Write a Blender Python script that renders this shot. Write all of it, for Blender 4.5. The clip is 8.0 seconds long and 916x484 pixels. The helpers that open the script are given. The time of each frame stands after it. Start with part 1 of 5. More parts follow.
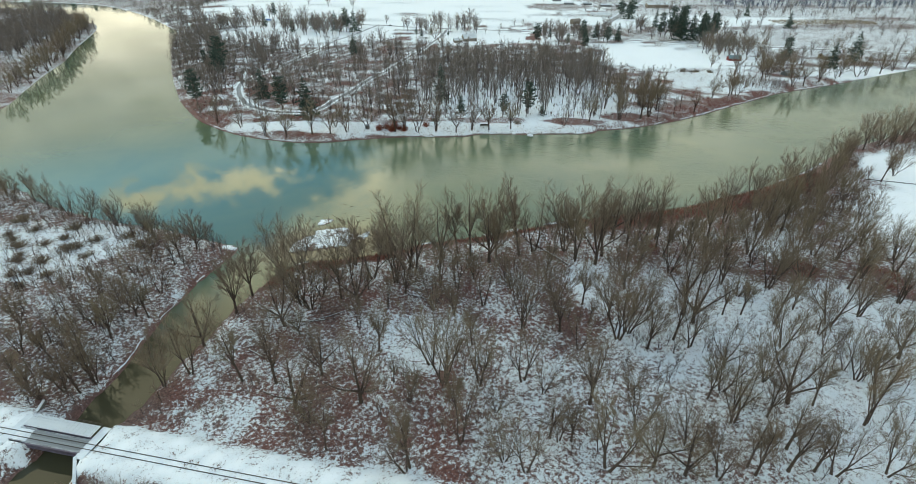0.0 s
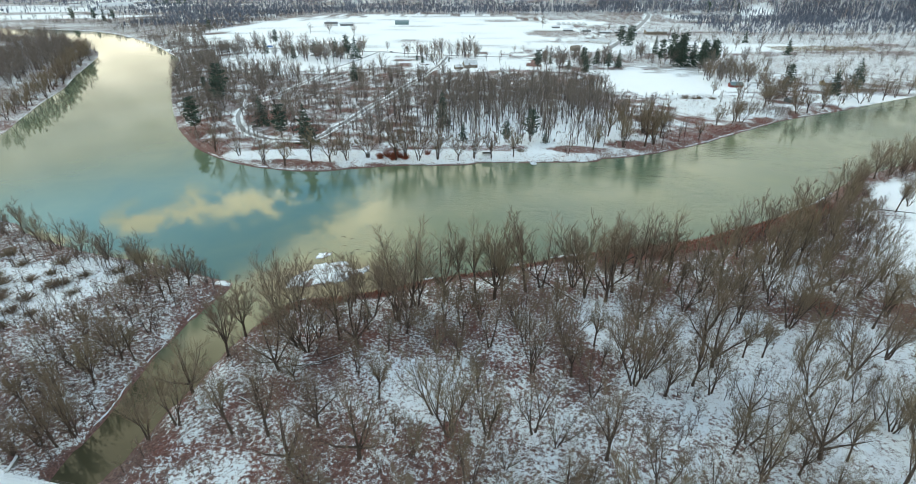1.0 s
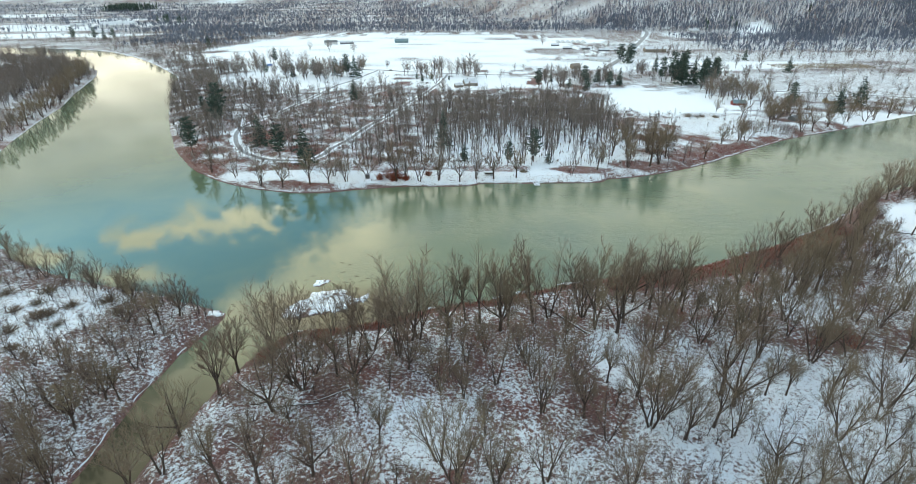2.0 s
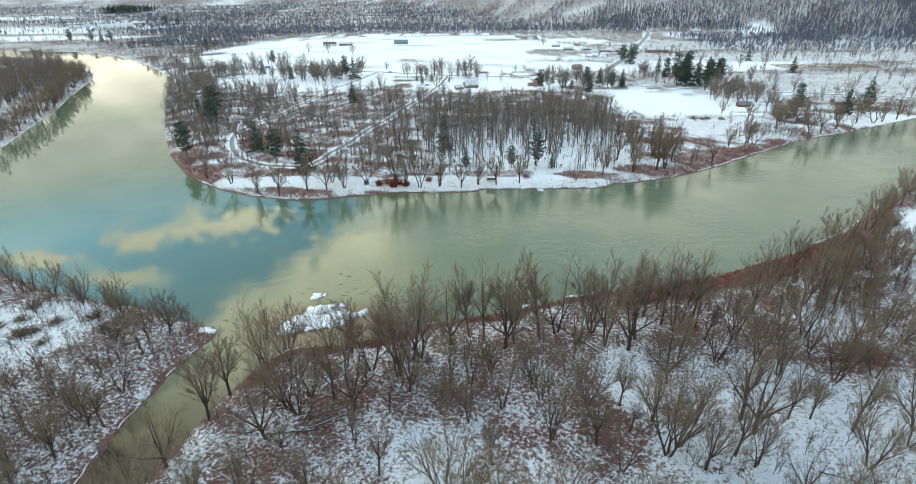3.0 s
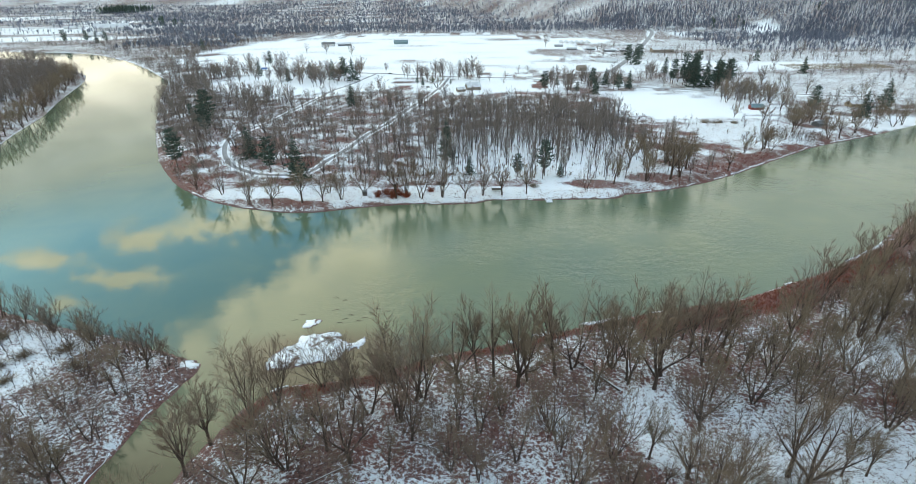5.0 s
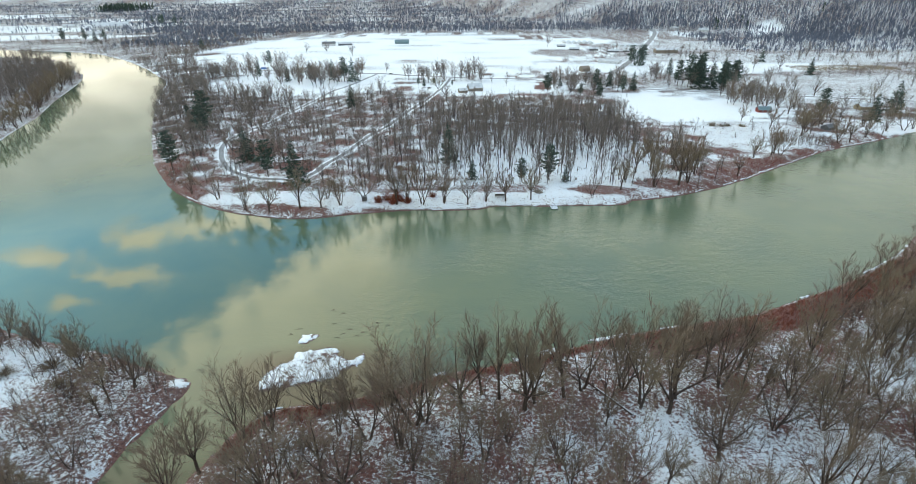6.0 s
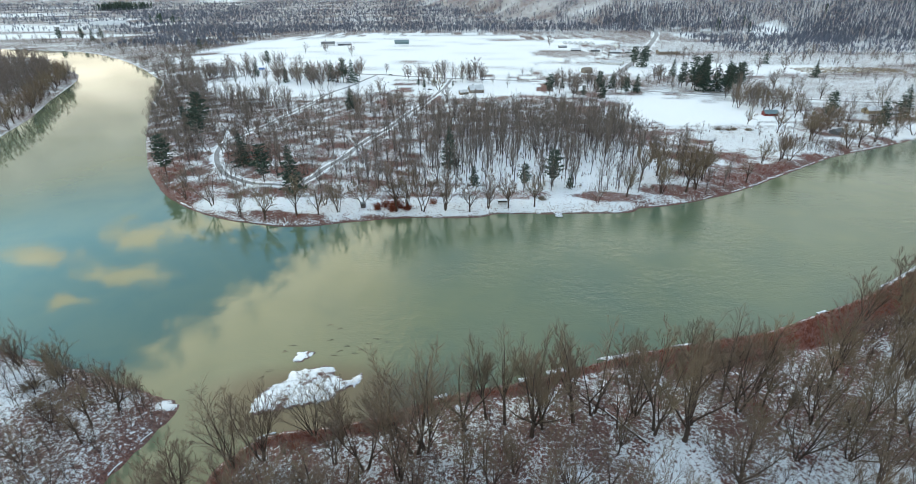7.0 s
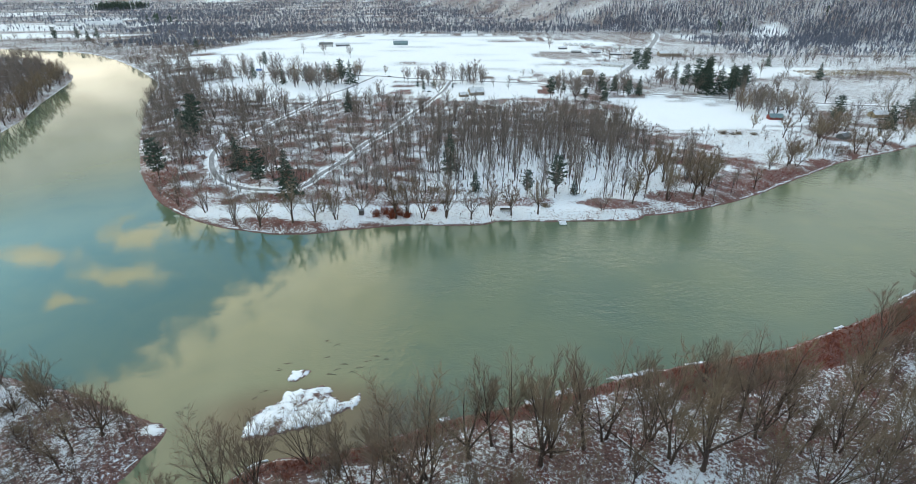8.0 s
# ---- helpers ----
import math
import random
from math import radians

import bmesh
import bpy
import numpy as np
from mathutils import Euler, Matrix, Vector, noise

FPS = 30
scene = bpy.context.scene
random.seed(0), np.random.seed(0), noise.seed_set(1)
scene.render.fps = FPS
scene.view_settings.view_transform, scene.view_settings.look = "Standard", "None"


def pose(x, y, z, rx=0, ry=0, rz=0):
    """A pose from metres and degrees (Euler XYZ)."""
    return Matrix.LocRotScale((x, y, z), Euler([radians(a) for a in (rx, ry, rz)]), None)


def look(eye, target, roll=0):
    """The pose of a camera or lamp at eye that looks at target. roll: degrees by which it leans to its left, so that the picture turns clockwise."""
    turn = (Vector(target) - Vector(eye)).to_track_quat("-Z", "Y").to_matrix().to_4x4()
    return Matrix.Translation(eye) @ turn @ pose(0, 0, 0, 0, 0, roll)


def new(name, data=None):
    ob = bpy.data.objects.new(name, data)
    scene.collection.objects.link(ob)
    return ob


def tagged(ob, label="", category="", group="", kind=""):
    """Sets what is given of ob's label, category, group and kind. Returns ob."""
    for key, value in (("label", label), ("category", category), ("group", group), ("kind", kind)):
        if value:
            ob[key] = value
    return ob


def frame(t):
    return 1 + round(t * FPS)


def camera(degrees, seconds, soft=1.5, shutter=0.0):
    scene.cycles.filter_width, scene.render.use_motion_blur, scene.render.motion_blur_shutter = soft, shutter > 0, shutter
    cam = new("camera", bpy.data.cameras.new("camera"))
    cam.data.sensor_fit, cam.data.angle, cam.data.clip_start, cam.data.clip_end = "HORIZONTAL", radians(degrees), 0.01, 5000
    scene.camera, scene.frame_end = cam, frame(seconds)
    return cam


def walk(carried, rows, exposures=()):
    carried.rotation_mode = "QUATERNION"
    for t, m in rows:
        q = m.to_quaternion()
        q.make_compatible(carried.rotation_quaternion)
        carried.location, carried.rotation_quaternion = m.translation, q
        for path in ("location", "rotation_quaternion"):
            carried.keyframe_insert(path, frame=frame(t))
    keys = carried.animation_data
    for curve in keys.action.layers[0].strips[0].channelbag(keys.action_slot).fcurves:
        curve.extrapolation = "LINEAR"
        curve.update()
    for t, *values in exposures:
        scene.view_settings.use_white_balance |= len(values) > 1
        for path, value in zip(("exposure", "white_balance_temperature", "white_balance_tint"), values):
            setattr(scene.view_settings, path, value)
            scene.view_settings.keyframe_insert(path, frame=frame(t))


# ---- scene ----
cam = camera(82.1, 8.0, soft=0.75)
PATH = [
    (0, (5.566, -2.289, 111.835), (5.541, -0.566, 110.819), -0.2),
    (0.5, (4.51, 2.63, 111.834), (4.487, 4.375, 110.856), -0.2),
    (1, (3.778, 7.441, 112.089), (3.755, 9.205, 111.146), -0.2),
    (1.5, (2.844, 12.12, 112.233), (2.823, 13.899, 111.319), -0.3),
    (2, (2.06, 16.995, 112.349), (2.04, 18.785, 111.457), -0.3),
    (3.5, (0.469, 31.439, 112.111), (0.448, 33.23, 111.221), -0.6),
    (4, (-0.247, 36.268, 112.073), (-0.268, 38.058, 111.182), -0.6),
    (4.5, (-0.573, 41.054, 112.111), (-0.595, 42.844, 111.219), -0.7),
    (6, (-2.14, 55.231, 112.455), (-2.163, 57.019, 111.559), -0.5),
    (6.5, (-2.673, 60.095, 112.542), (-2.696, 61.883, 111.646), -0.4),
    (7, (-3.44, 64.853, 112.712), (-3.46, 66.641, 111.815), -0.3),
    (7.5, (-4.025, 69.374, 112.871), (-4.043, 71.162, 111.974), -0.3),
    (8, (-5.109, 73.95, 112.768), (-5.122, 75.738, 111.873), -0.1),
]
walk(cam, [(t, look(eye, target, roll)) for t, eye, target, roll in PATH], exposures=[(0, -0.24, 6600, 11), (1.0, -0.05, 6500, 13), (2.0, 0.05, 6400, 14), (6, -0.03, 6350, 16), (8, -0.12, 6350, 17)])

# ---- sky and sun: broken cloud, low veiled sun to the west ----
SUN_AZ, SUN_EL = -68.0, 18.0  # degrees clockwise from +y, and above the horizon
sun_way = Vector((math.sin(radians(SUN_AZ)) * math.cos(radians(SUN_EL)), math.cos(radians(SUN_AZ)) * math.cos(radians(SUN_EL)), math.sin(radians(SUN_EL))))


class Nodes:
    """Short hand for building a node tree."""

    def __init__(self, tree):
        self.tree = tree
        tree.nodes.clear()

    def add(self, kind, values=(), operation="", clamp=False, data_type="", blend="", attribute=""):
        n = self.tree.nodes.new(kind)
        if operation:
            n.operation = operation
        if clamp:
            n.use_clamp = True
        if data_type:
            n.data_type = data_type
        if blend:
            n.blend_type = blend
        if attribute:
            n.attribute_name = attribute
        for key, value in dict(values).items():
            if isinstance(value, bpy.types.NodeSocket):
                self.tree.links.new(value, n.inputs[key])
            else:
                n.inputs[key].default_value = value
        return n

    def math(self, op, a, b=0.0, c=0.0, clamp=False):
        return self.add("ShaderNodeMath", {0: a, 1: b, 2: c}, operation=op, clamp=clamp).outputs[0]

    def ramp(self, fac, *stops):
        n = self.add("ShaderNodeValToRGB", {0: fac})
        e = n.color_ramp.elements
        while len(e) < len(stops):
            e.new(0.5)
        for el, (at, col) in zip(e, stops):
            el.position = at
            el.color = (col, col, col, 1) if isinstance(col, (int, float)) else (*col, 1)
        return n.outputs[0]

    def span(self, value, lo, hi):
        n = self.add("ShaderNodeMapRange", {0: value, 1: lo, 2: hi, 3: 0.0, 4: 1.0})
        n.interpolation_type = "SMOOTHSTEP"
        return n.outputs[0]

    def mix(self, fac, a, b):
        return self.add("ShaderNodeMix", {0: fac, 6: a, 7: b}, data_type="RGBA").outputs[2]

    def noise(self, where, scale, detail=3.0, rough=0.55, distort=0.0):
        return self.add("ShaderNodeTexNoise", {"Vector": where, "Scale": scale, "Detail": detail, "Roughness": rough, "Distortion": distort}).outputs[0]


world = bpy.data.worlds.new("sky")
scene.world = world
world.use_nodes = True
w = Nodes(world.node_tree)
way = w.add("ShaderNodeTexCoord").outputs["Generated"]
sky = w.add("ShaderNodeTexSky")
sky.sky_type, sky.sun_disc, sky.sun_elevation, sky.sun_rotation = "NISHITA", False, radians(SUN_EL), radians(SUN_AZ)
sky.air_density, sky.dust_density = 1.2, 1.0
xyz = w.add("ShaderNodeSeparateXYZ", {0: way})
lift = w.math("ADD", w.math("MAXIMUM", xyz.outputs[2], 0.0), 0.18)
deck = w.add("ShaderNodeCombineXYZ", {0: w.math("DIVIDE", xyz.outputs[0], lift), 1: w.math("DIVIDE", xyz.outputs[1], lift), 2: 3.7}).outputs[0]
puff = w.noise(deck, 4.2, 7.0, 0.52, 0.2)
fleece = w.noise(deck, 13.0, 6.0, 0.6, 0.5)
# the cloud opens to the north-west: blue beyond a slanting edge, with a few puffs in it
gap = Vector((math.sin(radians(-44)) * math.cos(radians(25)), math.cos(radians(-44)) * math.cos(radians(25)), math.sin(radians(25))))
thin = w.span(w.add("ShaderNodeVectorMath", {0: way, 1: gap}, operation="DOT_PRODUCT").outputs["Value"], 0.80, 0.88)
edge = w.add("ShaderNodeVectorMath", {0: deck, 1: (0.87, -0.5, 0.0)}, operation="DOT_PRODUCT").outputs["Value"]
edge = w.math("ADD", edge, w.math("MULTIPLY", w.math("SUBTRACT", fleece, 0.5), 0.42))
cover = w.math("MAXIMUM", w.span(edge, -1.14, -1.02), w.math("SUBTRACT", 1.0, thin))
PUFFS = [(-1.13, 1.25, 0.13, 0.055), (-0.95, 1.41, 0.12, 0.09), (-0.82, 1.47, 0.13, 0.10), (-0.89, 1.20, 0.12, 0.05), (-1.0, 1.09, 0.07, 0.035), (-0.68, 1.53, 0.15, 0.09), (-1.34, 1.17, 0.1, 0.06)]
for u, v, ru, rv in PUFFS:
    away = w.add("ShaderNodeVectorMath", {0: deck, 1: (u, v, 3.7)}, operation="SUBTRACT").outputs[0]
    away = w.add("ShaderNodeVectorMath", {0: away, 1: (1 / ru, 1 / rv, 1.0)}, operation="MULTIPLY").outputs[0]
    away = w.add("ShaderNodeVectorMath", {0: away}, operation="LENGTH").outputs["Value"]
    here = w.math("ADD", w.math("SUBTRACT", 1.0, away), w.math("MULTIPLY", w.math("SUBTRACT", fleece, 0.5), 3.8))
    cover = w.math("MAXIMUM", cover, w.math("MULTIPLY", w.span(here, -0.2, 0.8), 0.97))
low = w.math("SUBTRACT", 1.0, w.span(xyz.outputs[2], 0.25, 0.37))
cover = w.math("MAXIMUM", cover, low)
glow = Vector((math.sin(radians(-30)), math.cos(radians(-30)), 0.16)).normalized()
warm = w.span(w.add("ShaderNodeVectorMath", {0: way, 1: glow}, operation="DOT_PRODUCT").outputs["Value"], 0.62, 0.97)
warm = w.math("MULTIPLY", warm, w.math("SUBTRACT", 1.0, w.span(xyz.outputs[2], 0.10, 0.24)))
# a sunlit bank low in the north
gold = w.math("MULTIPLY", w.span(xyz.outputs[2], 0.25, 0.32), w.math("SUBTRACT", 1.0, w.span(xyz.outputs[2], 0.36, 0.43)))
gold = w.math("MULTIPLY", gold, w.span(w.add("ShaderNodeVectorMath", {0: way, 1: (0.02, 0.945, 0.327)}, operation="DOT_PRODUCT").outputs["Value"], 0.87, 0.95))
warm = w.math("MAXIMUM", warm, w.math("MULTIPLY", gold, 0.7))
# a greyer bank of cloud stands above the bright strip in the north-west
bank_way = Vector((math.sin(radians(-40)) * math.cos(radians(15)), math.cos(radians(-40)) * math.cos(radians(15)), math.sin(radians(15))))
bank = w.span(w.add("ShaderNodeVectorMath", {0: way, 1: bank_way}, operation="DOT_PRODUCT").outputs["Value"], 0.90, 0.985)
bank = w.math("MULTIPLY", bank, w.span(xyz.outputs[2], 0.11, 0.2))
bank = w.math("MULTIPLY", bank, w.math("SUBTRACT", 1.0, w.span(xyz.outputs[2], 0.3, 0.36)))
pale = w.mix(w.span(xyz.outputs[2], 0.08, 0.5), (11.6, 11.8, 9.7, 1), (7.2, 8.7, 8.0, 1))
pale = w.mix(w.span(xyz.outputs[2], 0.5, 0.85), pale, (5.2, 7.6, 10.2, 1))
cloud = w.mix(warm, pale, (13.7, 13.2, 10.1, 1))
sunny = w.math("MULTIPLY", thin, w.span(xyz.outputs[2], 0.31, 0.37))
cloud = w.mix(w.math("MULTIPLY", sunny, 0.85), cloud, (16.2, 15.0, 9.8, 1))
shade = w.math("ADD", w.math("ADD", 0.35, w.math("MULTIPLY", puff, 1.2)), w.math("MULTIPLY", thin, 0.25))
rim = w.math("MULTIPLY", w.math("MULTIPLY", thin, w.span(edge, -1.12, -1.0)), w.math("SUBTRACT", 1.0, w.span(edge, -0.96, -0.72)))
shade = w.math("ADD", shade, w.math("ADD", w.math("MULTIPLY", rim, 0.4), w.math("MULTIPLY", gold, 0.25)))
shade = w.math("MULTIPLY", shade, w.math("MULTIPLY_ADD", bank, -0.36, 1.0))
cloud = w.add("ShaderNodeMix", {0: 1.0, 6: cloud, 7: w.add("ShaderNodeCombineColor", {0: shade, 1: shade, 2: shade}).outputs[0]}, data_type="RGBA", blend="MULTIPLY").outputs[2]
blue = w.add("ShaderNodeMix", {0: 1.0, 6: sky.outputs[0], 7: (0.92, 1.88, 2.15, 1)}, data_type="RGBA", blend="MULTIPLY").outputs[2]
final = w.mix(cover, blue, cloud)
w.add("ShaderNodeOutputWorld", {0: w.add("ShaderNodeBackground", {0: final, 1: 0.12}).outputs[0]})

sun_data = bpy.data.lights.new("sun", "SUN")
sun_data.energy, sun_data.angle, sun_data.color = 0.5, radians(12), (1.0, 0.92, 0.78)
new("sun", sun_data).matrix_world = look(sun_way * 300, (0, 0, 0))


# ---- materials ----
def material(name):
    m = bpy.data.materials.new(name)
    m.use_nodes = True
    return m, Nodes(m.node_tree)


def finish(n, colour, rough=0.85, bump=None, strength=0.3, distance=0.1, **extra):
    values = {"Base Color": colour, "Roughness": rough}
    values.update({k.replace("_", " "): v for k, v in extra.items()})
    if bump is not None:
        values["Normal"] = n.add("ShaderNodeBump", {"Height": bump, "Strength": strength, "Distance": distance}).outputs[0]
    n.add("ShaderNodeOutputMaterial", {0: n.add("ShaderNodeBsdfPrincipled", values).outputs[0]})


def plain(name, dark, light, rough=0.8, scale=1.5, fine=12.0, metal=0.0):
    """A two-tone surface: broad stains and fine grain."""
    m, n = material(name)
    at = n.add("ShaderNodeTexCoord").outputs["Object"]
    a, b = n.noise(at, scale, 4), n.noise(at, fine, 3)
    f = n.math("ADD", n.math("MULTIPLY", a, 0.65), n.math("MULTIPLY", b, 0.35))
    finish(n, n.ramp(f, (0.35, dark), (0.65, light)), rough, b, 0.3, 0.02, Metallic=metal)
    return m


def ground_material():
    m, n = material("snowy_ground")
    at = n.add("ShaderNodeNewGeometry").outputs["Position"]
    brush = n.add("ShaderNodeAttribute", attribute="brush").outputs["Fac"]
    red = n.add("ShaderNodeAttribute", attribute="red").outputs["Fac"]
    fine = n.noise(at, 1.0, 8, 0.72, 0.35)
    blades = n.noise(at, 4.0, 3, 0.7, 0.6)
    mid = n.noise(at, 0.22, 3, 0.55)
    wide = n.noise(at, 0.035, 2)
    field = n.math("ADD", n.math("ADD", n.math("MULTIPLY", fine, 0.62), n.math("MULTIPLY", blades, 0.2)), n.math("ADD", n.math("MULTIPLY", mid, 0.13), n.math("MULTIPLY", wide, 0.05)))
    # more litter shows where the brush value is high
    level = n.math("MULTIPLY_ADD", brush, -0.36, 0.692)
    bare = n.math("SUBTRACT", field, level)
    cover = n.math("ADD", n.math("MULTIPLY", n.span(bare, -0.02, 0.035), 0.72), n.math("MULTIPLY", n.span(n.math("ADD", bare, n.math("MULTIPLY", n.math("SUBTRACT", blades, 0.5), 0.3)), -0.09, 0.06), 0.28))
    tint = n.noise(at, 1.7, 3)
    brown = n.ramp(tint, (0.3, (0.038, 0.021, 0.019)), (0.5, (0.135, 0.072, 0.058)), (0.7, (0.25, 0.17, 0.135)))
    rust = n.ramp(tint, (0.3, (0.062, 0.02, 0.016)), (0.5, (0.155, 0.05, 0.036)), (0.72, (0.24, 0.11, 0.08)))
    litter = n.mix(red, brown, rust)
    snow = n.ramp(n.math("ADD", n.math("MULTIPLY", mid, 0.5), n.math("MULTIPLY", fine, 0.5)), (0.3, (0.70, 0.76, 0.79)), (0.55, (0.87, 0.90, 0.91)))
    # deep untrodden snow is cleaner than the thin cover under the trees
    snow = n.mix(n.span(brush, 0.12, 0.45), (0.94, 0.955, 0.96, 1), snow)
    finish(n, n.mix(cover, snow, litter), 0.8, n.math("ADD", fine, n.math("MULTIPLY", cover, 0.25)), 0.5, 0.25)
    return m


def water_material():
    m, n = material("river_water")
    at = n.add("ShaderNodeNewGeometry").outputs["Position"]
    wide = n.noise(at, 0.008, 2)
    mid = n.noise(at, 0.03, 3, 0.5, 0.5)
    body = n.ramp(n.math("ADD", n.math("MULTIPLY", wide, 0.6), n.math("MULTIPLY", mid, 0.4)), (0.35, (0.075, 0.125, 0.085)), (0.62, (0.135, 0.165, 0.088)))
    # creek: darker and browner than the river, with mirrored trees put into the colour
    y = n.add("ShaderNodeSeparateXYZ", {0: at}).outputs[1]
    creek = n.math("SUBTRACT", 1.0, n.span(n.math("ADD", y, n.math("MULTIPLY", mid, 40.0)), 142.0, 190.0))
    body = n.mix(creek, body, (0.055, 0.052, 0.03, 1))
    # the water's colour turns darker and browner round the gravel island
    off_island = n.add("ShaderNodeVectorMath", {0: n.add("ShaderNodeVectorMath", {0: at, 1: (-46.0, 184.0, 0.0)}, operation="SUBTRACT").outputs[0], 1: (1 / 40.0, 1 / 20.0, 1.0)}, operation="MULTIPLY").outputs[0]
    off_island = n.math("ADD", n.add("ShaderNodeVectorMath", {0: off_island}, operation="LENGTH").outputs["Value"], n.math("MULTIPLY", mid, 0.5))
    body = n.mix(n.math("SUBTRACT", 1.0, n.span(off_island, 0.75, 1.4)), body, (0.062, 0.056, 0.034, 1))
    squash = n.add("ShaderNodeMapping", {0: at, 3: (0.55, 1.0, 1.0)}).outputs[0]
    wave = n.math("ADD", n.noise(squash, 1.1, 3, 0.55), n.math("MULTIPLY", n.noise(squash, 0.3, 2), 1.6))
    x = n.add("ShaderNodeSeparateXYZ", {0: at}).outputs[0]
    wind = n.span(n.math("ADD", x, n.math("MULTIPLY", mid, 60.0)), -60.0, 30.0)
    rough = n.math("MULTIPLY_ADD", wind, 0.08, 0.025)
    strength = n.math("MULTIPLY", n.math("MULTIPLY_ADD", wind, 0.45, 0.03), n.span(n.noise(at, 0.018, 3, 0.6), 0.32, 0.62))
    normal = n.add("ShaderNodeBump", {"Height": wave, "Strength": strength, "Distance": 0.25}).outputs[0]
    bsdf = n.add("ShaderNodeBsdfPrincipled", {"Base Color": body, "Roughness": rough, "IOR": n.math("MULTIPLY_ADD", creek, -0.28, 1.6), "Normal": normal}).outputs[0]
    n.add("ShaderNodeOutputMaterial", {0: bsdf})
    return m


def bark_material(name, dark, light, tint):
    """Bark or twigs, with a shift of tone from tree to tree."""
    m, n = material(name)
    at = n.add("ShaderNodeTexCoord").outputs["Object"]
    grain = n.noise(n.add("ShaderNodeMapping", {0: at, 3: (3.0, 3.0, 0.6)}).outputs[0], 1.6, 4)
    col = n.ramp(grain, (0.3, dark), (0.7, light))
    rnd = n.add("ShaderNodeObjectInfo").outputs["Random"]
    finish(n, n.mix(n.math("MULTIPLY", rnd, 0.75), col, (*tint, 1)), 0.9, grain, 0.4, 0.03)
    return m


def island_material(name, tones, rough=0.9, bark=None):
    """One tone for each loose piece of a joined mesh; stems take the bark's tone."""
    m, n = material(name)
    rnd = n.add("ShaderNodeNewGeometry").outputs["Random Per Island"]
    at = n.add("ShaderNodeTexCoord").outputs["Object"]
    f = n.math("ADD", n.math("MULTIPLY", rnd, 0.8), n.math("MULTIPLY", n.noise(at, 0.6, 2), 0.2))
    step = 1.0 / max(1, len(tones) - 1)
    colour = n.ramp(f, *[(0.1 + 0.8 * i * step, c) for i, c in enumerate(tones)])
    if bark:
        twig = n.add("ShaderNodeAttribute", attribute="twig").outputs["Fac"]
        colour = n.mix(twig, (*bark, 1), colour)
    finish(n, colour, rough)
    return m


GROUND = ground_material()
WATER = water_material()
BARK = bark_material("grey_bark", (0.04, 0.026, 0.021), (0.105, 0.072, 0.057), (0.085, 0.064, 0.048))
TWIG = bark_material("bare_twigs", (0.135, 0.094, 0.07), (0.245, 0.18, 0.135), (0.25, 0.205, 0.135))
WOOD_STUFF = island_material("far_bare_wood", [(0.132, 0.107, 0.094), (0.2, 0.166, 0.145), (0.28, 0.237, 0.208)], bark=(0.055, 0.042, 0.037))
# far woods: the blue of distance haze is put into twig and bark colours
HAZED_WOOD = island_material("hazed_hill_wood", [(0.10, 0.116, 0.158), (0.145, 0.165, 0.218), (0.20, 0.22, 0.278)], bark=(0.075, 0.085, 0.115))
RED_STUFF = island_material("red_brush", [(0.11, 0.024, 0.013), (0.23, 0.05, 0.025), (0.33, 0.115, 0.055)])
BROWN_STUFF = island_material("dry_brush", [(0.09, 0.058, 0.045), (0.17, 0.113, 0.084), (0.25, 0.19, 0.145)], bark=(0.06, 0.042, 0.035))
NEEDLE = island_material("fir_needles", [(0.022, 0.045, 0.036), (0.042, 0.076, 0.056), (0.07, 0.11, 0.078)], 0.7)
SNOW = plain("snow", (0.66, 0.70, 0.73), (0.82, 0.85, 0.87), 0.7, 0.4, 3.0)
CONCRETE = plain("weathered_concrete", (0.13, 0.125, 0.115), (0.30, 0.29, 0.27), 0.9, 0.5, 5.0)
STEEL = plain("painted_steel", (0.11, 0.09, 0.125), (0.22, 0.19, 0.25), 0.55, 0.6, 8.0, 0.3)
RAIL = plain("rail_steel", (0.07, 0.055, 0.05), (0.16, 0.13, 0.115), 0.5, 1.0, 9.0, 0.6)
SNOWY_TIE = plain("snow_dusted_sleepers", (0.16, 0.16, 0.16), (0.62, 0.65, 0.67), 0.85, 0.9, 5.0)
TIE = plain("dark_wood", (0.04, 0.034, 0.03), (0.15, 0.14, 0.135), 0.9, 0.8, 6.0)
ROAD = plain("slushy_asphalt", (0.20, 0.195, 0.19), (0.45, 0.45, 0.45), 0.8, 0.35, 2.0)
SIDING = plain("tan_siding", (0.20, 0.165, 0.13), (0.30, 0.25, 0.20), 0.8, 0.6, 5.0)
WHITE_SIDING = plain("white_siding", (0.55, 0.56, 0.57), (0.72, 0.72, 0.72), 0.7, 0.6, 5.0)
RED_SIDING = plain("red_barn_boards", (0.16, 0.03, 0.025), (0.27, 0.06, 0.045), 0.8, 0.6, 5.0)
GREY_ROOF = plain("grey_shingles", (0.09, 0.095, 0.10), (0.20, 0.21, 0.22), 0.85, 0.4, 4.0)
TEAL_ROOF = plain("blue_grey_metal_roof", (0.10, 0.17, 0.19), (0.20, 0.29, 0.31), 0.5, 0.4, 4.0)
SNOW_ROOF = plain("snowed_roof", (0.45, 0.48, 0.50), (0.76, 0.79, 0.81), 0.75, 0.3, 2.0)
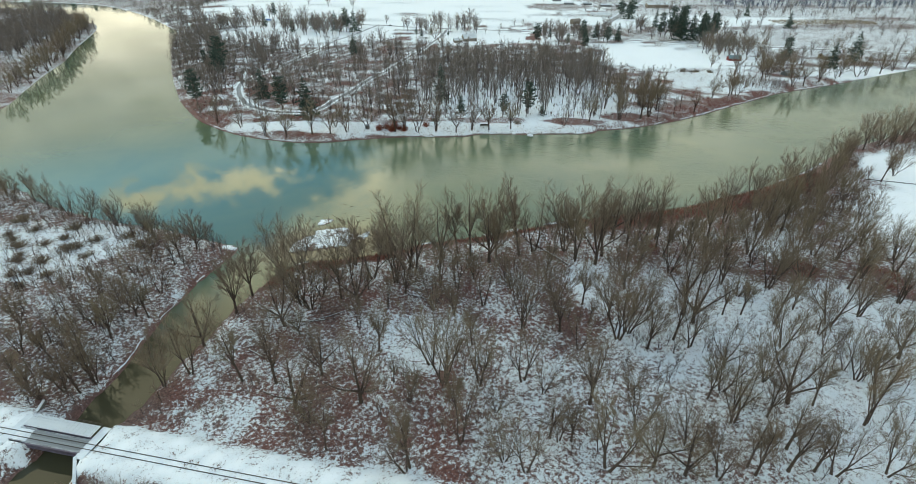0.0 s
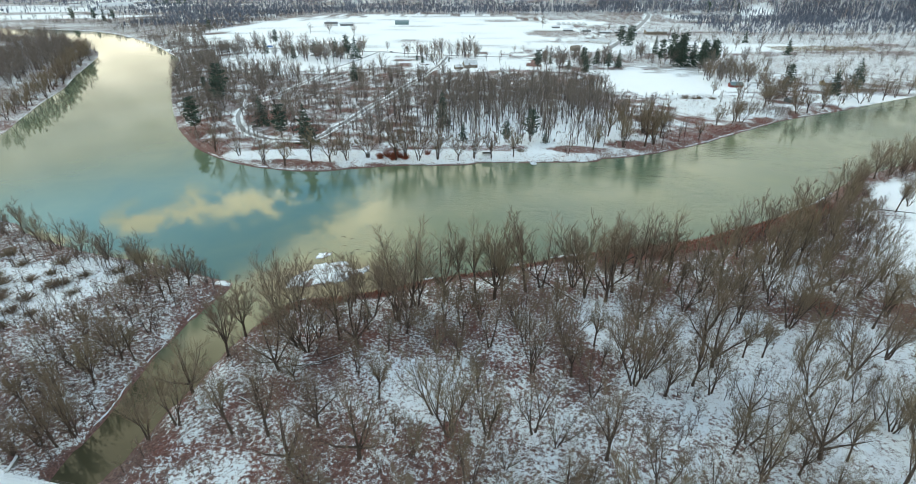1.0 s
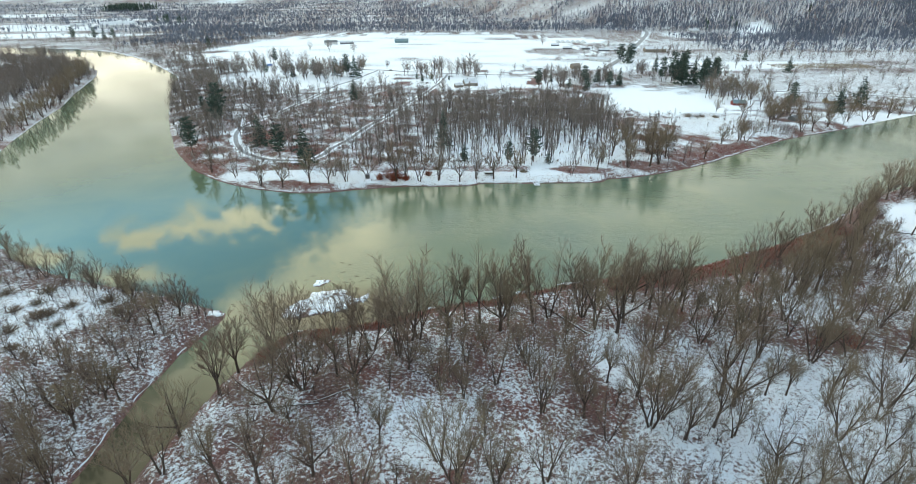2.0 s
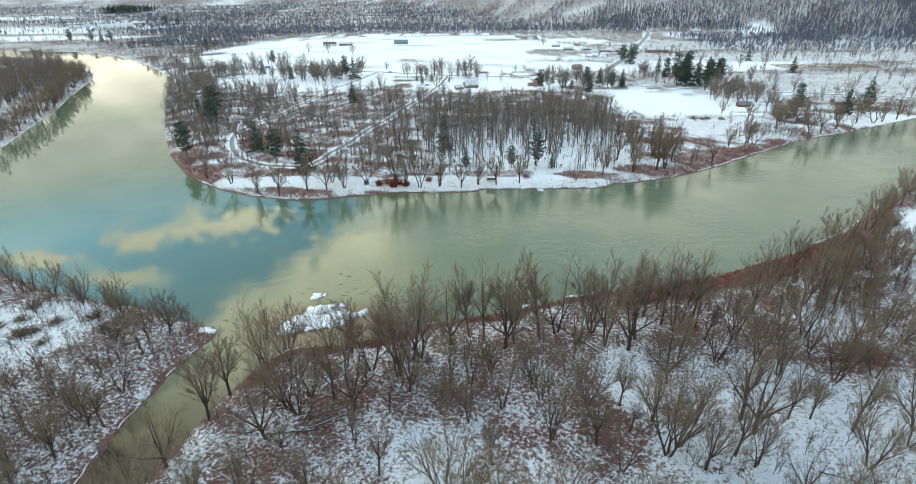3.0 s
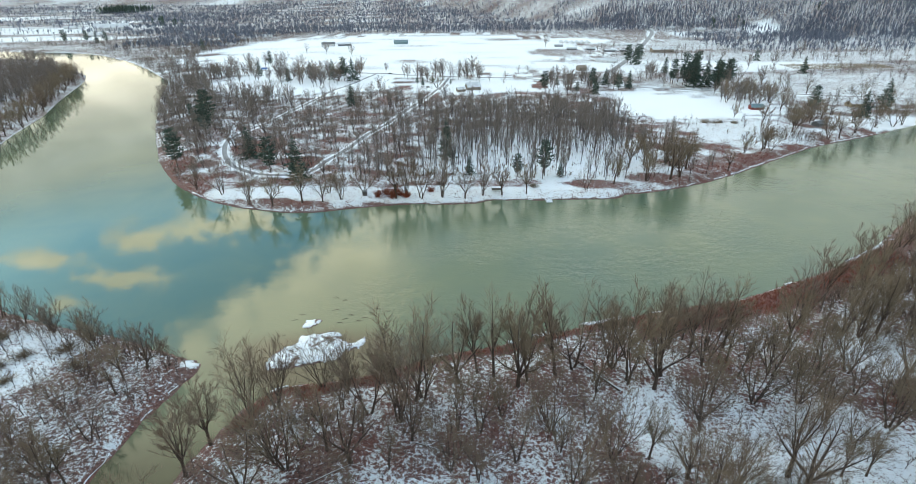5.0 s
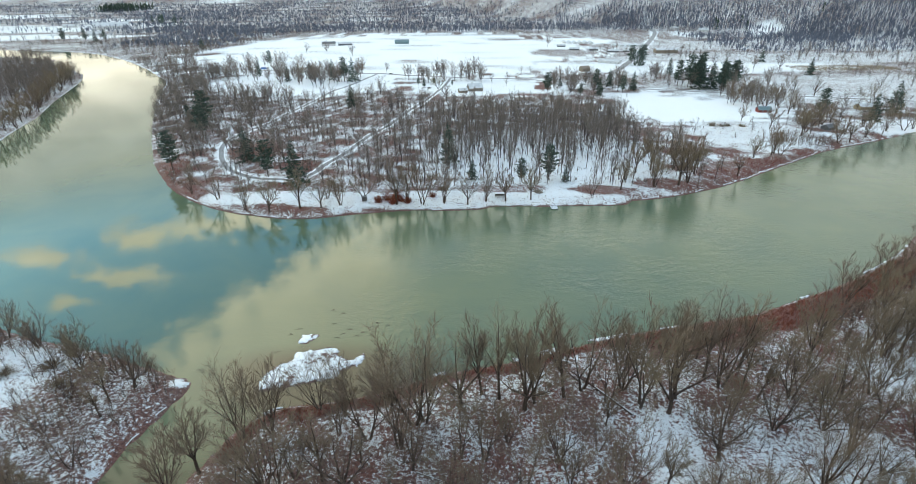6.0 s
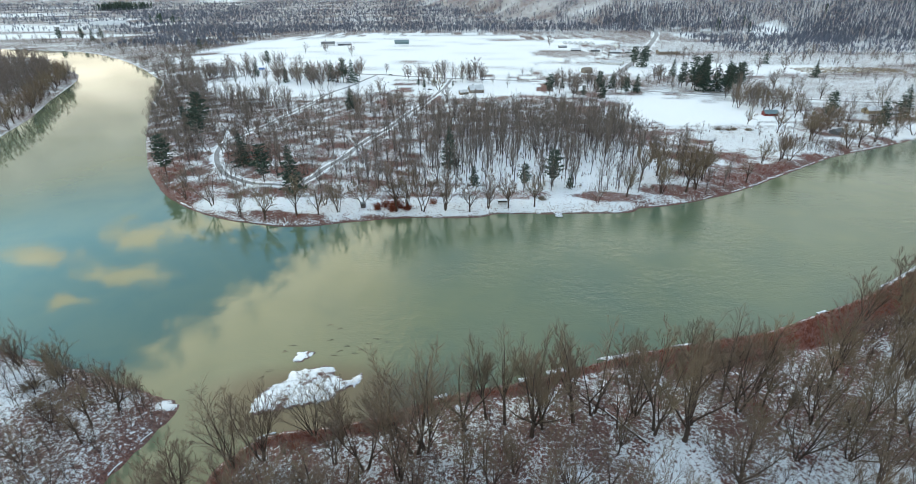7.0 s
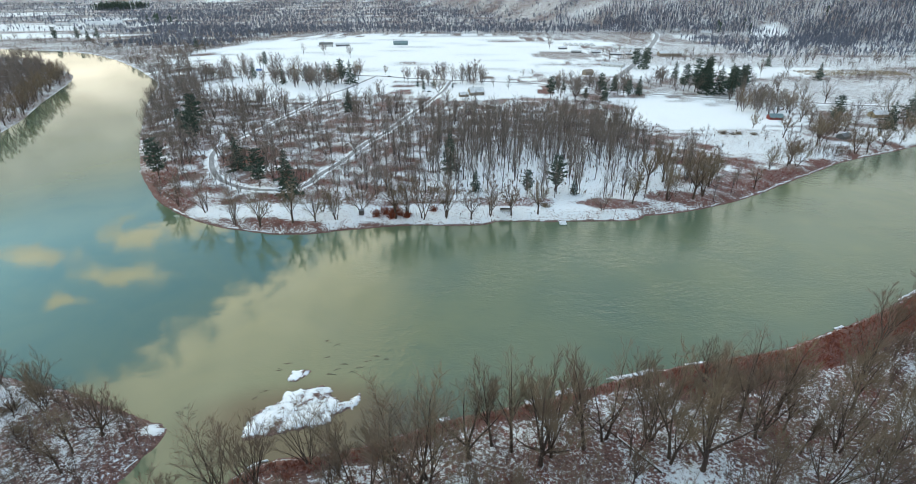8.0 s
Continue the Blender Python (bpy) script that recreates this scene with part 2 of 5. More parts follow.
GLASS = plain("dark_window_glass", (0.02, 0.025, 0.03), (0.05, 0.06, 0.07), 0.08, 0.5, 3.0)
TARP = plain("blue_tarp", (0.03, 0.12, 0.32), (0.06, 0.2, 0.48), 0.5, 1.0, 6.0)
HAY = plain("dry_reeds", (0.26, 0.20, 0.13), (0.42, 0.35, 0.25), 0.9, 0.2, 2.0)


# ---- the plan: shorelines, heights ----
def smooth_line(points, step=3.0, jitter=0.5):
    """A smooth line through plan points, with small natural wobble."""
    p = np.array(points, float)
    p = np.vstack([2 * p[0] - p[1], p, 2 * p[-1] - p[-2]])
    out = []
    for i in range(1, len(p) - 2):
        a, b, c, d = p[i - 1:i + 3]
        k = max(1, int(np.linalg.norm(c - b) / step))
        for s in range(min(k, 60)):
            t = s / min(k, 60)
            out.append(0.5 * ((2 * b) + (c - a) * t + (2 * a - 5 * b + 4 * c - d) * t * t + (3 * b - a - 3 * c + d) * t ** 3))
    out.append(p[-2])
    out = np.array(out)
    for q in out:
        n = noise.noise_vector((q[0] * 0.11, q[1] * 0.11, 3.1)) + 0.6 * noise.noise_vector((q[0] * 0.33, q[1] * 0.33, 7.1))
        q += np.array((n.x, n.y)) * jitter
    return out


FAR_SHORE = smooth_line([(-2600, 1350), (-1400, 1180), (-826, 1073), (-672, 1031), (-564, 950), (-476, 858), (-404, 769), (-369, 720), (-335, 636), (-292, 546), (-259, 480), (-223, 415), (-205, 387), (-179, 353), (-157, 333), (-135, 319), (-112, 311), (-87, 307), (-60, 313), (-32, 318), (1, 318), (16, 323), (46, 323), (86, 325), (91, 330), (109, 334), (135, 344), (166, 361), (209, 391), (255, 422), (303, 445), (327, 457), (430, 510), (620, 600), (1100, 760), (2600, 900)])
WEST_SHORE = smooth_line([(-2600, 560), (-900, 470), (-520, 400), (-400, 362), (-350, 358), (-338, 380), (-358, 431), (-380, 486), (-400, 544), (-431, 609), (-456, 668), (-487, 738), (-526, 797), (-629, 887), (-746, 971), (-1400, 1080), (-2600, 1200)])
LEFT_SHORE = smooth_line([(-2600, 400), (-600, 320), (-330, 262), (-227, 239), (-203, 225), (-174, 211), (-151, 203), (-128, 197), (-112, 191), (-97, 185), (-88, 181), (-90, 169), (-93, 158), (-95, 146), (-96, 132), (-96, 116), (-97, 105), (-98, 97), (-99, 90), (-101, 80), (-106, 66), (-120, 40), (-150, -20), (-190, -300)], 2.0, 0.4)
NEAR_SHORE = smooth_line([(-130, -300), (-112, -20), (-98, 40), (-90, 64), (-86, 78), (-85, 90), (-82, 100), (-79, 115), (-76, 126), (-73, 142), (-70, 150), (-66, 160), (-60, 168), (-54, 171), (-41, 173), (-28, 177), (-12, 184), (0, 188), (16, 192), (32, 198), (53, 205), (72, 210), (89, 214), (107, 219), (129, 229), (149, 238), (166, 248), (193, 265), (214, 283), (237, 300), (289, 326), (360, 365), (480, 425), (660, 490), (1100, 620), (2600, 700)], 2.0, 0.4)
ISLAND = smooth_line([(-65, 178), (-66, 183), (-64, 189), (-59, 193), (-59, 196), (-52, 198), (-46, 199), (-43, 194), (-39, 193), (-36, 196), (-35, 193), (-37, 190), (-41, 188), (-43, 184), (-52, 181), (-60, 179), (-65, 178)], 1.0, 0.35)
ISLET = smooth_line([(-60, 202), (-59, 206), (-55, 207), (-53, 206), (-55, 203), (-58, 201), (-60, 202)], 1.0, 0.25)
LANDS = [
    np.vstack([FAR_SHORE, [(6000, 900), (6000, 9000), (-6000, 9000), (-6000, 1350)]]),
    np.vstack([WEST_SHORE, [(-6000, 1200), (-6000, 560)]]),
    np.vstack([LEFT_SHORE, [(-190, -2500), (-6000, -2500), (-6000, 400)]]),
    np.vstack([NEAR_SHORE, [(6000, 700), (6000, -2500), (-130, -2500)]]),
]


def inside(poly, x, y):
    hit = np.zeros(x.shape, bool)
    x0, y0 = poly[:, 0], poly[:, 1]
    x1, y1 = np.roll(x0, -1), np.roll(y0, -1)
    for a, b, c, d in zip(x0, y0, x1, y1):
        if b != d:
            hit ^= ((b > y) != (d > y)) & (x < (c - a) * (y - b) / (d - b) + a)
    return hit


def line_distance(line, x, y, limit=60.0):
    """Distance to a line; beyond the limit just the limit."""
    out = np.full(x.shape, limit)
    for (a, b), (c, d) in zip(line[:-1], line[1:]):
        near = np.nonzero((x > min(a, c) - limit) & (x < max(a, c) + limit) & (y > min(b, d) - limit) & (y < max(b, d) + limit))[0]
        if len(near):
            px, py = x[near] - a, y[near] - b
            ux, uy = c - a, d - b
            t = np.clip((px * ux + py * uy) / (ux * ux + uy * uy + 1e-9), 0, 1)
            out[near] = np.minimum(out[near], np.hypot(px - t * ux, py - t * uy))
    return out


def step01(v, lo, hi):
    t = np.clip((v - lo) / (hi - lo), 0, 1)
    return t * t * (3 - 2 * t)


def wobble(x, y, size, seed=0):
    """Cheap smooth noise, about -1 to 1."""
    r = np.random.RandomState(seed)
    out = np.zeros(x.shape)
    for k in range(7):
        a, f, ph = r.uniform(0, 6.28), r.uniform(0.6, 1.7) / size * 6.28, r.uniform(0, 6.28)
        out += np.sin((x * math.cos(a) + y * math.sin(a)) * f + ph)
    return out / 3.0


RAIL_P, RAIL_D = np.array((-93.0, 82.3)), np.array((0.9825, -0.1863))
RAIL_N = np.array((0.1863, 0.9825))


def plan(x, y):
    """Height, shore distance (land +, water -) and which land, for plan points."""
    x, y = np.asarray(x, float).ravel(), np.asarray(y, float).ravel()
    which = np.zeros(x.shape, int)
    for i, poly in enumerate(LANDS):
        which[inside(poly, x, y)] = i + 1
    d = np.full(x.shape, 60.0)
    for line in (FAR_SHORE, WEST_SHORE, LEFT_SHORE, NEAR_SHORE):
        d = np.minimum(d, line_distance(line, x, y))
    d = np.where(which > 0, d, -d)
    land = 0.35 + 1.9 * (1 - np.exp(-np.maximum(d, 0) / np.where(which == 1, 4.5, 2.6))) + 0.02 * np.minimum(np.maximum(d, 0), 60)
    land += np.where((which == 1) & (y < 480), 0.7 * step01(d, 0.5, 7.0), 0.0)
    land += 0.25 * wobble(x, y, 38, 1) * step01(d, 4, 20) + 0.07 * wobble(x, y, 5, 2) * step01(d, 0.5, 4)
    # railway bank
    off = (x - RAIL_P[0]) * RAIL_N[0] + (y - RAIL_P[1]) * RAIL_N[1]
    bank = 5.0 - 2.6 * step01(np.abs(off - 1.0), 5.0, 9.5)
    land = np.where((which == 3) | (which == 4), np.where(np.abs(off - 1.0) < 9.5, np.maximum(land, bank * step01(d, -0.1, 1.2)), land), land)
    # wooded hills that close the valley
    foot = 1330 + 1500 * step01(-x, -480, 500) - 330 * step01(x, 420, 900)
    land += 270 * step01(y - foot, -40, 900) * (1 + 0.25 * wobble(x, y, 900, 9)) + 18 * step01(y, 1500, 3500)
    bed = -2.2 * step01(-d, 0.0, 6.0) - 0.05
    # far banks run out gently
    far = ((x < -215) | (y > 470)) & (np.abs(d) < 40)
    land = np.where(far, np.minimum(land, 0.11 * d), land)
    bed = np.where(far, np.maximum(bed, 0.11 * d), bed)
    return np.where(d > 0, land, bed), d, which


def hgt(x, y):
    """The height of the ground's mesh at a plan point."""
    i = min(max(int(np.searchsorted(gx, x)) - 1, 0), nx - 2)
    j = min(max(int(np.searchsorted(gy, y)) - 1, 0), ny - 2)
    u, v = (x - gx[i]) / (gx[i + 1] - gx[i]), (y - gy[j]) / (gy[j + 1] - gy[j])
    a, b, c, d = ZG[j, i], ZG[j, i + 1], ZG[j + 1, i], ZG[j + 1, i + 1]
    return float((a * (1 - u) + b * u) * (1 - v) + (c * (1 - u) + d * u) * v)


def graded(lo, hi, fine, a, b, grow=1.045):
    """Grid lines: fine between a and b, ever wider outside."""
    mid = list(np.arange(a, b, fine))
    up, s = [mid[-1]], fine
    while up[-1] < hi:
        s = min(s * grow, 110)
        up.append(up[-1] + s)
    down, s = [mid[0]], fine
    while down[-1] > lo:
        s = min(s * grow, 110)
        down.append(down[-1] - s)
    return np.array(down[:0:-1] + mid + up[1:])


LOOP_LANE = [(-112, 762), (-130, 687), (-145, 638), (-154, 582), (-162, 536), (-169, 497), (-176, 466), (-181, 448), (-178, 427), (-168, 402), (-155, 380), (-145, 370), (-129, 361), (-115, 358), (-103, 358), (-97, 367), (-93, 385), (-85, 408), (-77, 448), (-65, 488), (-52, 547), (-39, 595), (-24, 669), (-18, 720)]
COUNTRY_ROAD = [(-300, 800), (-200, 772), (-114, 759), (-69, 741), (-26, 729), (36, 717), (69, 709), (107, 694), (129, 677), (153, 664), (173, 650), (217, 635), (258, 622), (330, 600), (480, 560)]
HILL_ROAD = [(153, 664), (192, 756), (239, 854), (295, 983), (367, 1159), (410, 1274), (424, 1340), (410, 1400), (330, 1440)]
LANES = [smooth_line(p, 8.0, 0.2) for p in (LOOP_LANE, COUNTRY_ROAD, HILL_ROAD)]


# soft ovals of the ground cover: x, y, half width, half depth, brush
CLEARINGS = [
    (-172, 172, 42, 22, 0.4), (-150, 190, 26, 8, 0.4), (52, 152, 9, 17, 0.4), (-91, 180.5, 2.6, 2.6, 0.25), (-112, 140, 18, 42, 0.6), (-8, 122, 12, 16, 0.45),
    (130, 181, 14, 12, 0.38), (240, 250, 28, 40, 0.16), (226, 196, 52, 42, 0.2), (114, 110, 70, 48, 0.39),
    (50, 92, 45, 26, 0.52), (-40, 328, 110, 11, 0.4), (60, 330, 30, 8, 0.44), (-120, 330, 35, 9, 0.33),
    (50, 400, 85, 75, 0.34), (-110, 1000, 340, 320, 0.17), (-190, 700, 120, 90, 0.16),
]
CLEARINGS += [
    (20, 660, 110, 50, 0.22),
    (210, 560, 95, 75, 0.2), (220, 455, 50, 45, 0.42), (420, 640, 230, 90, 0.5), (280, 800, 240, 60, 0.25), (560, 880, 420, 60, 0.5), (700, 1050, 500, 90, 0.5),
    (-930, 1290, 190, 60, 0.25), (380, 480, 90, 26, 0.14), (160, 1130, 140, 60, 0.12),
    (100, 1165, 75, 22, 0.55), (160, 960, 60, 50, 0.6), (-82, 882, 26, 8, 0.43), (-300, 1231, 60, 16, 0.46), (-20, 1060, 60, 12, 0.38), (60, 1268, 220, 14, 0.5), (215, 490, 22, 9, 0.46),
]
# open snow and thinly grown ground between the far woods: x, y, half width, half depth, brush
FAR_FIELDS = [
    (-1180, 1500, 330, 120, 0.34), (-1560, 2000, 260, 90, 0.32), (-1080, 1780, 100, 90, 0.2), (-1520, 2450, 200, 90, 0.4), (-860, 1640, 150, 60, 0.42),
    (-590, 1230, 90, 34, 0.34), (-330, 1175, 120, 22, 0.4), (-1900, 3100, 260, 140, 0.35), (-1150, 2850, 90, 140, 0.4), (-330, 1790, 160, 40, 0.52),
    (120, 2330, 120, 130, 0.3), (330, 1600, 60, 50, 0.5), (470, 1240, 40, 50, 0.4), (632, 1250, 26, 40, 0.2),
    (500, 1085, 120, 24, 0.36), (800, 1020, 140, 24, 0.38), (820, 900, 140, 22, 0.34), (150, 1720, 220, 44, 0.56),
]
REDS = [(92, 688, 11, 20, 0.72), (67, 614, 16, 9, 0.72), (34, 671, 8, 5, 0.7), (-69, 655, 15, 11, 0.7), (-78, 595, 12, 20, 0.7), (134, 620, 12, 15, 0.7), (138, 578, 13, 15, 0.68), (-141, 534, 18, 9, 0.7), (-95, 525, 26, 12, 0.72), (-150, 420, 22, 26, 0.75), (-110, 385, 18, 12, 0.75), (85, 655, 10, 18, 0.8), (110, 560, 20, 14, 0.7), (-35, 610, 10, 22, 0.75), (-175, 345, 26, 20, 0.72), (-196, 375, 16, 30, 0.74), (172, 368, 36, 11, 0.72), (208, 388, 38, 12, 0.74), (248, 412, 30, 9, 0.75)]
REDS += [(78, 340, 20, 7, 0.68), (118, 350, 22, 8, 0.7), (20, 342, 26, 7, 0.6)]


def cover(x, y, d, which):
    brush = 0.605 + 0.07 * wobble(x, y, 45, 11) + 0.07 * wobble(x, y, 15, 12)
    brush = np.where(y > 1320 - 150 * step01(x, 200, 500), 0.6 + 0.09 * wobble(x, y * 2.5, 260, 13), brush)
    brush = np.where((x > 420) & (y > 1180), 0.58 + 0.06 * wobble(x, y, 90, 13), brush)
    for cx, cy, rx, ry, v in FAR_FIELDS:
        k = 1 - step01(np.hypot((x - cx) / rx, (y - cy) / ry) + 0.16 * wobble(x, y * 2, 150, 19), 0.8, 1.05)
        brush += (v - brush) * k
    red = np.clip(0.5 + 0.34 * wobble(x, y, 22, 14), 0.15, 0.85) * (y < 480)
    brush += np.where((which == 1) & (y < 640), 0.13 * wobble(x, y, 30, 71) + 0.06 * wobble(x, y, 11, 72), 0.0)
    for cx, cy, rx, ry, v in CLEARINGS:
        r = np.hypot((x - cx) / rx, (y - cy) / ry) + 0.12 * wobble(x, y, 24, 15)
        soft_edge = min(0.35, 16.0 / min(rx, ry))
        k = 1 - step01(r, 1.0 - 0.75 * soft_edge, 1.0 + 0.25 * soft_edge)
        brush += (v - brush) * k
        red *= 1 - 0.6 * k
    field = np.hypot((x + 110) / 340, (y - 1000) / 320) < 1
    brush += field * 0.34 * np.clip(wobble(x, y * 2.2, 150, 73) - 0.25, 0, 0.9)
    red = np.where(which == 3, red * 0.6, red)
    near = which == 4
    # the rank reddish growth on the near bank
    wide = np.where(x > 60, 17.0, 8.0) + 2.5 * wobble(x, y, 18, 16)
    strip = near * (1 - step01(d, wide * 0.6, wide)) * step01(d, 0.6, 2.0) * (y > 150) * (1 - 0.6 * step01(x, 170, 215))
    brush += (0.93 - brush) * strip
    red = np.maximum(red, strip * np.clip(0.66 + 0.3 * wobble(x, y, 26, 17) + 0.2 * (x > 70), 0.2, 1))
    # brown brush hangs over the creek beside the railway
    creekside = near * (1 - step01(d, 4.0, 8.0)) * (1 - step01(y, 98, 112)) * (x < -60) * (y > 60)
    brush += (0.85 - brush) * creekside
    red *= 1 - 0.7 * creekside
    for cx, cy, rx, ry, v in REDS:
        k = (1 - step01(np.hypot((x - cx) / rx, (y - cy) / ry) + 0.15 * wobble(x, y, 15, 18), 0.7, 1.1)) * (which == 1)
        brush += (v - brush) * k
        red = np.maximum(red, k * 0.9)
    for lane in LANES:
        k = 1 - step01(line_distance(lane, x, y, 14.0) + 0.7 * wobble(x, y, 12, 24), 2.4, 4.2)
        brush += (0.05 - brush) * k
    off = (x - RAIL_P[0]) * RAIL_N[0] + (y - RAIL_P[1]) * RAIL_N[1]
    rail = (1 - step01(np.abs(off - 1.0) + 0.8 * wobble(x, y, 6, 20), 5.5, 8.5)) * ((which == 3) | (which == 4))
    brush += (0.3 + 0.12 * wobble(x, y, 7, 25) - brush) * rail
    red *= 1 - rail
    # snow lies on the flat edge at the water, the bank face is bare earth
    edge = (which == 1) * (1 - step01(d, 0.3, 1.0)) * (y < 480)
    brush += (0.72 - brush) * edge
    red *= 1 - 0.85 * edge * (x < 95)
    brush = np.where((d <= 0) & (y < 470) & (x > -215), 0.95, brush)
    return np.clip(brush, 0, 1), np.clip(red, 0, 1)


def mesh_from(name, verts, faces, mat, smooth=False):
    me = bpy.data.meshes.new(name)
    me.from_pydata(verts, [], faces)
    me.materials.append(mat)
    if smooth:
        me.shade_smooth()
    return me


gx = graded(-5200, 5200, 2.1, -215, 300, 1.1)
gy = graded(-2200, 50, 2.5, 20, 50, 1.15)
gy = np.concatenate([gy[gy < 50], np.arange(50, 262, 1.7), np.arange(262, 300, 2.0), np.arange(300, 346, 1.0), graded(346, 5600, 2.2, 346, 400, 1.04)])
gx, gy = np.unique(np.round(gx, 3)), np.unique(np.round(gy[(gy >= -2200)], 3))
X, Y = np.meshgrid(gx, gy)
Z, D, W = plan(X, Y)
gm = bpy.data.meshes.new("ground")
nx, ny = len(gx), len(gy)
ZG = Z.reshape(ny, nx)
idx = np.arange(nx * ny).reshape(ny, nx)
quads = np.stack([idx[:-1, :-1], idx[:-1, 1:], idx[1:, 1:], idx[1:, :-1]], -1).reshape(-1, 4)
gm.vertices.add(nx * ny)
gm.vertices.foreach_set("co", np.stack([X.ravel(), Y.ravel(), Z], -1).astype(np.float32).ravel())
gm.loops.add(quads.size)
gm.loops.foreach_set("vertex_index", quads.ravel().astype(np.int32))
gm.polygons.add(len(quads))
gm.polygons.foreach_set("loop_start", np.arange(0, quads.size, 4, dtype=np.int32))
gm.update(calc_edges=True)
BR, RE = cover(X.ravel(), Y.ravel(), D, W)
for key, val in (("brush", BR), ("red", RE)):
    gm.attributes.new(key, "FLOAT", "POINT").data.foreach_set("value", val.astype(np.float32))
gm.materials.append(GROUND)
gm.shade_smooth()
tagged(new("ground", gm), "snow-covered river flats with brown leaf litter and dry grass", "ground", kind="structure")



def shoal(name, label, line, peak, seed):
    """A low snow-covered gravel bank in the river."""
    lo, hi = line.min(0) - 1.5, line.max(0) + 1.5
    xs, ys = np.arange(lo[0], hi[0], 0.33), np.arange(lo[1], hi[1], 0.33)
    x, y = [a.ravel() for a in np.meshgrid(xs, ys)]
    d = line_distance(line, x, y, 8.0) * np.where(inside(line, x, y), 1, -1)
    d = d + 0.35 * wobble(x, y, 2.6, seed) + 0.25 * wobble(x, y, 1.1, seed + 1)
    z = np.where(d > 0, peak * (1 - np.exp(-d / 0.8)) + 0.08 * wobble(x, y, 2.2, seed + 2) * step01(d, 0, 1), np.maximum(d * 0.6, -0.8)) + 0.02
    me = bpy.data.meshes.new(name)
    k = len(xs)
    quads = [(j * k + i, j * k + i + 1, (j + 1) * k + i + 1, (j + 1) * k + i) for j in range(len(ys) - 1) for i in range(k - 1)]
    me.from_pydata(np.stack([x, y, z], -1).tolist(), [], quads)
    br = np.clip(0.30 + 0.30 * wobble(x, y, 9, seed + 3) + 0.15 * wobble(x, y, 3, seed + 4) + 0.5 * (1 - step01(d, 0, 0.7)), 0, 0.9)
    me.attributes.new("brush", "FLOAT", "POINT").data.foreach_set("value", br.astype(np.float32))
    me.attributes.new("red", "FLOAT", "POINT").data.foreach_set("value", np.full(len(x), 0.1, np.float32))
    me.materials.append(GROUND)
    me.shade_smooth()
    tagged(new(name, me), label, "island", kind="structure")


shoal("island", "low snow-covered gravel island in the river mouth", ISLAND, 0.75, 31)
shoal("islet", "tiny snow-covered gravel islet in the river", ISLET, 0.5, 41)


def snow_edge(line, lo, hi, width, inward, label, shift=0.25):
    """A ragged shelf of snow along the top of the bank, over a bare face."""
    pts = np.array([p for p in line if lo <= p[0] <= hi])
    pts = np.array([pts[i] + (pts[i + 1] - pts[i]) * j / 4 for i in range(len(pts) - 1) for j in range(4)])
    t = np.gradient(pts, axis=0)
    t /= np.linalg.norm(t, axis=1)[:, None]
    n = np.stack([-t[:, 1], t[:, 0]], -1) * inward
    v, f = [], []
    for i, (p, q) in enumerate(zip(pts, n)):
        k = width * max(0.12, 0.75 + 0.9 * noise.noise((p[0] * 0.35, p[1] * 0.35, lo)) + 0.5 * noise.noise((p[0] * 1.1, p[1] * 1.1, 4.0)))
        gone = 0.5 * (noise.noise((p[0] * 0.16, p[1] * 0.16, 21.0)) < -0.22)
        o = shift + 0.5 * noise.noise((p[0] * 0.2, p[1] * 0.2, 9.0))
        for off, rise in ((o, -0.1), (o + 0.06, 0.1), (o + 0.5 * k, 0.16), (o + 0.85 * k, 0.12), (o + k, -0.12)):
            x, y = p[0] + q[0] * off, p[1] + q[1] * off
            v.append((x, y, max(hgt(x, y), 0.2) + rise - gone))
        if i:
            b = len(v) - 10
            f += [(b + j, b + j + 1, b + j + 6, b + j + 5) for j in range(4)]
    tagged(new("snow_edge", mesh_from("snow_edge", v, f, SNOW, True)), label, "snow", kind="structure")


ICE = "ragged shelf of snow along the river's edge"
for lo, hi, wd in ((-13, -6, 1.6), (13, 37, 2.4), (41, 63, 1.9), (66, 78, 1.2), (128, 136, 1.1), (165, 205, 1.3), (-61, -52, 1.2)):
    snow_edge(NEAR_SHORE[NEAR_SHORE[:, 1] > 160], lo, hi, wd, -1, ICE, -0.9 * wd)
for lo, hi, wd in ((103, 128, 0.4), (134, 150, 0.3), (156, 172, 0.4)):
    line = LEFT_SHORE[(LEFT_SHORE[:, 1] > lo) & (LEFT_SHORE[:, 1] < hi) & (LEFT_SHORE[:, 0] > -100)]
    snow_edge(line, -200, 0, wd, -1, ICE)
for lo, hi, wd in ((-168, -128, 1.0), (-124, -92, 0.7), (-30, -12, 0.5), (14, 40, 0.7), (46, 88, 1.3), (96, 150, 0.8), (152, 202, 0.9), (203, 250, 0.7), (252, 330, 0.9)):
    snow_edge(FAR_SHORE[FAR_SHORE[:, 1] < 460], lo, hi, wd, 1, ICE)

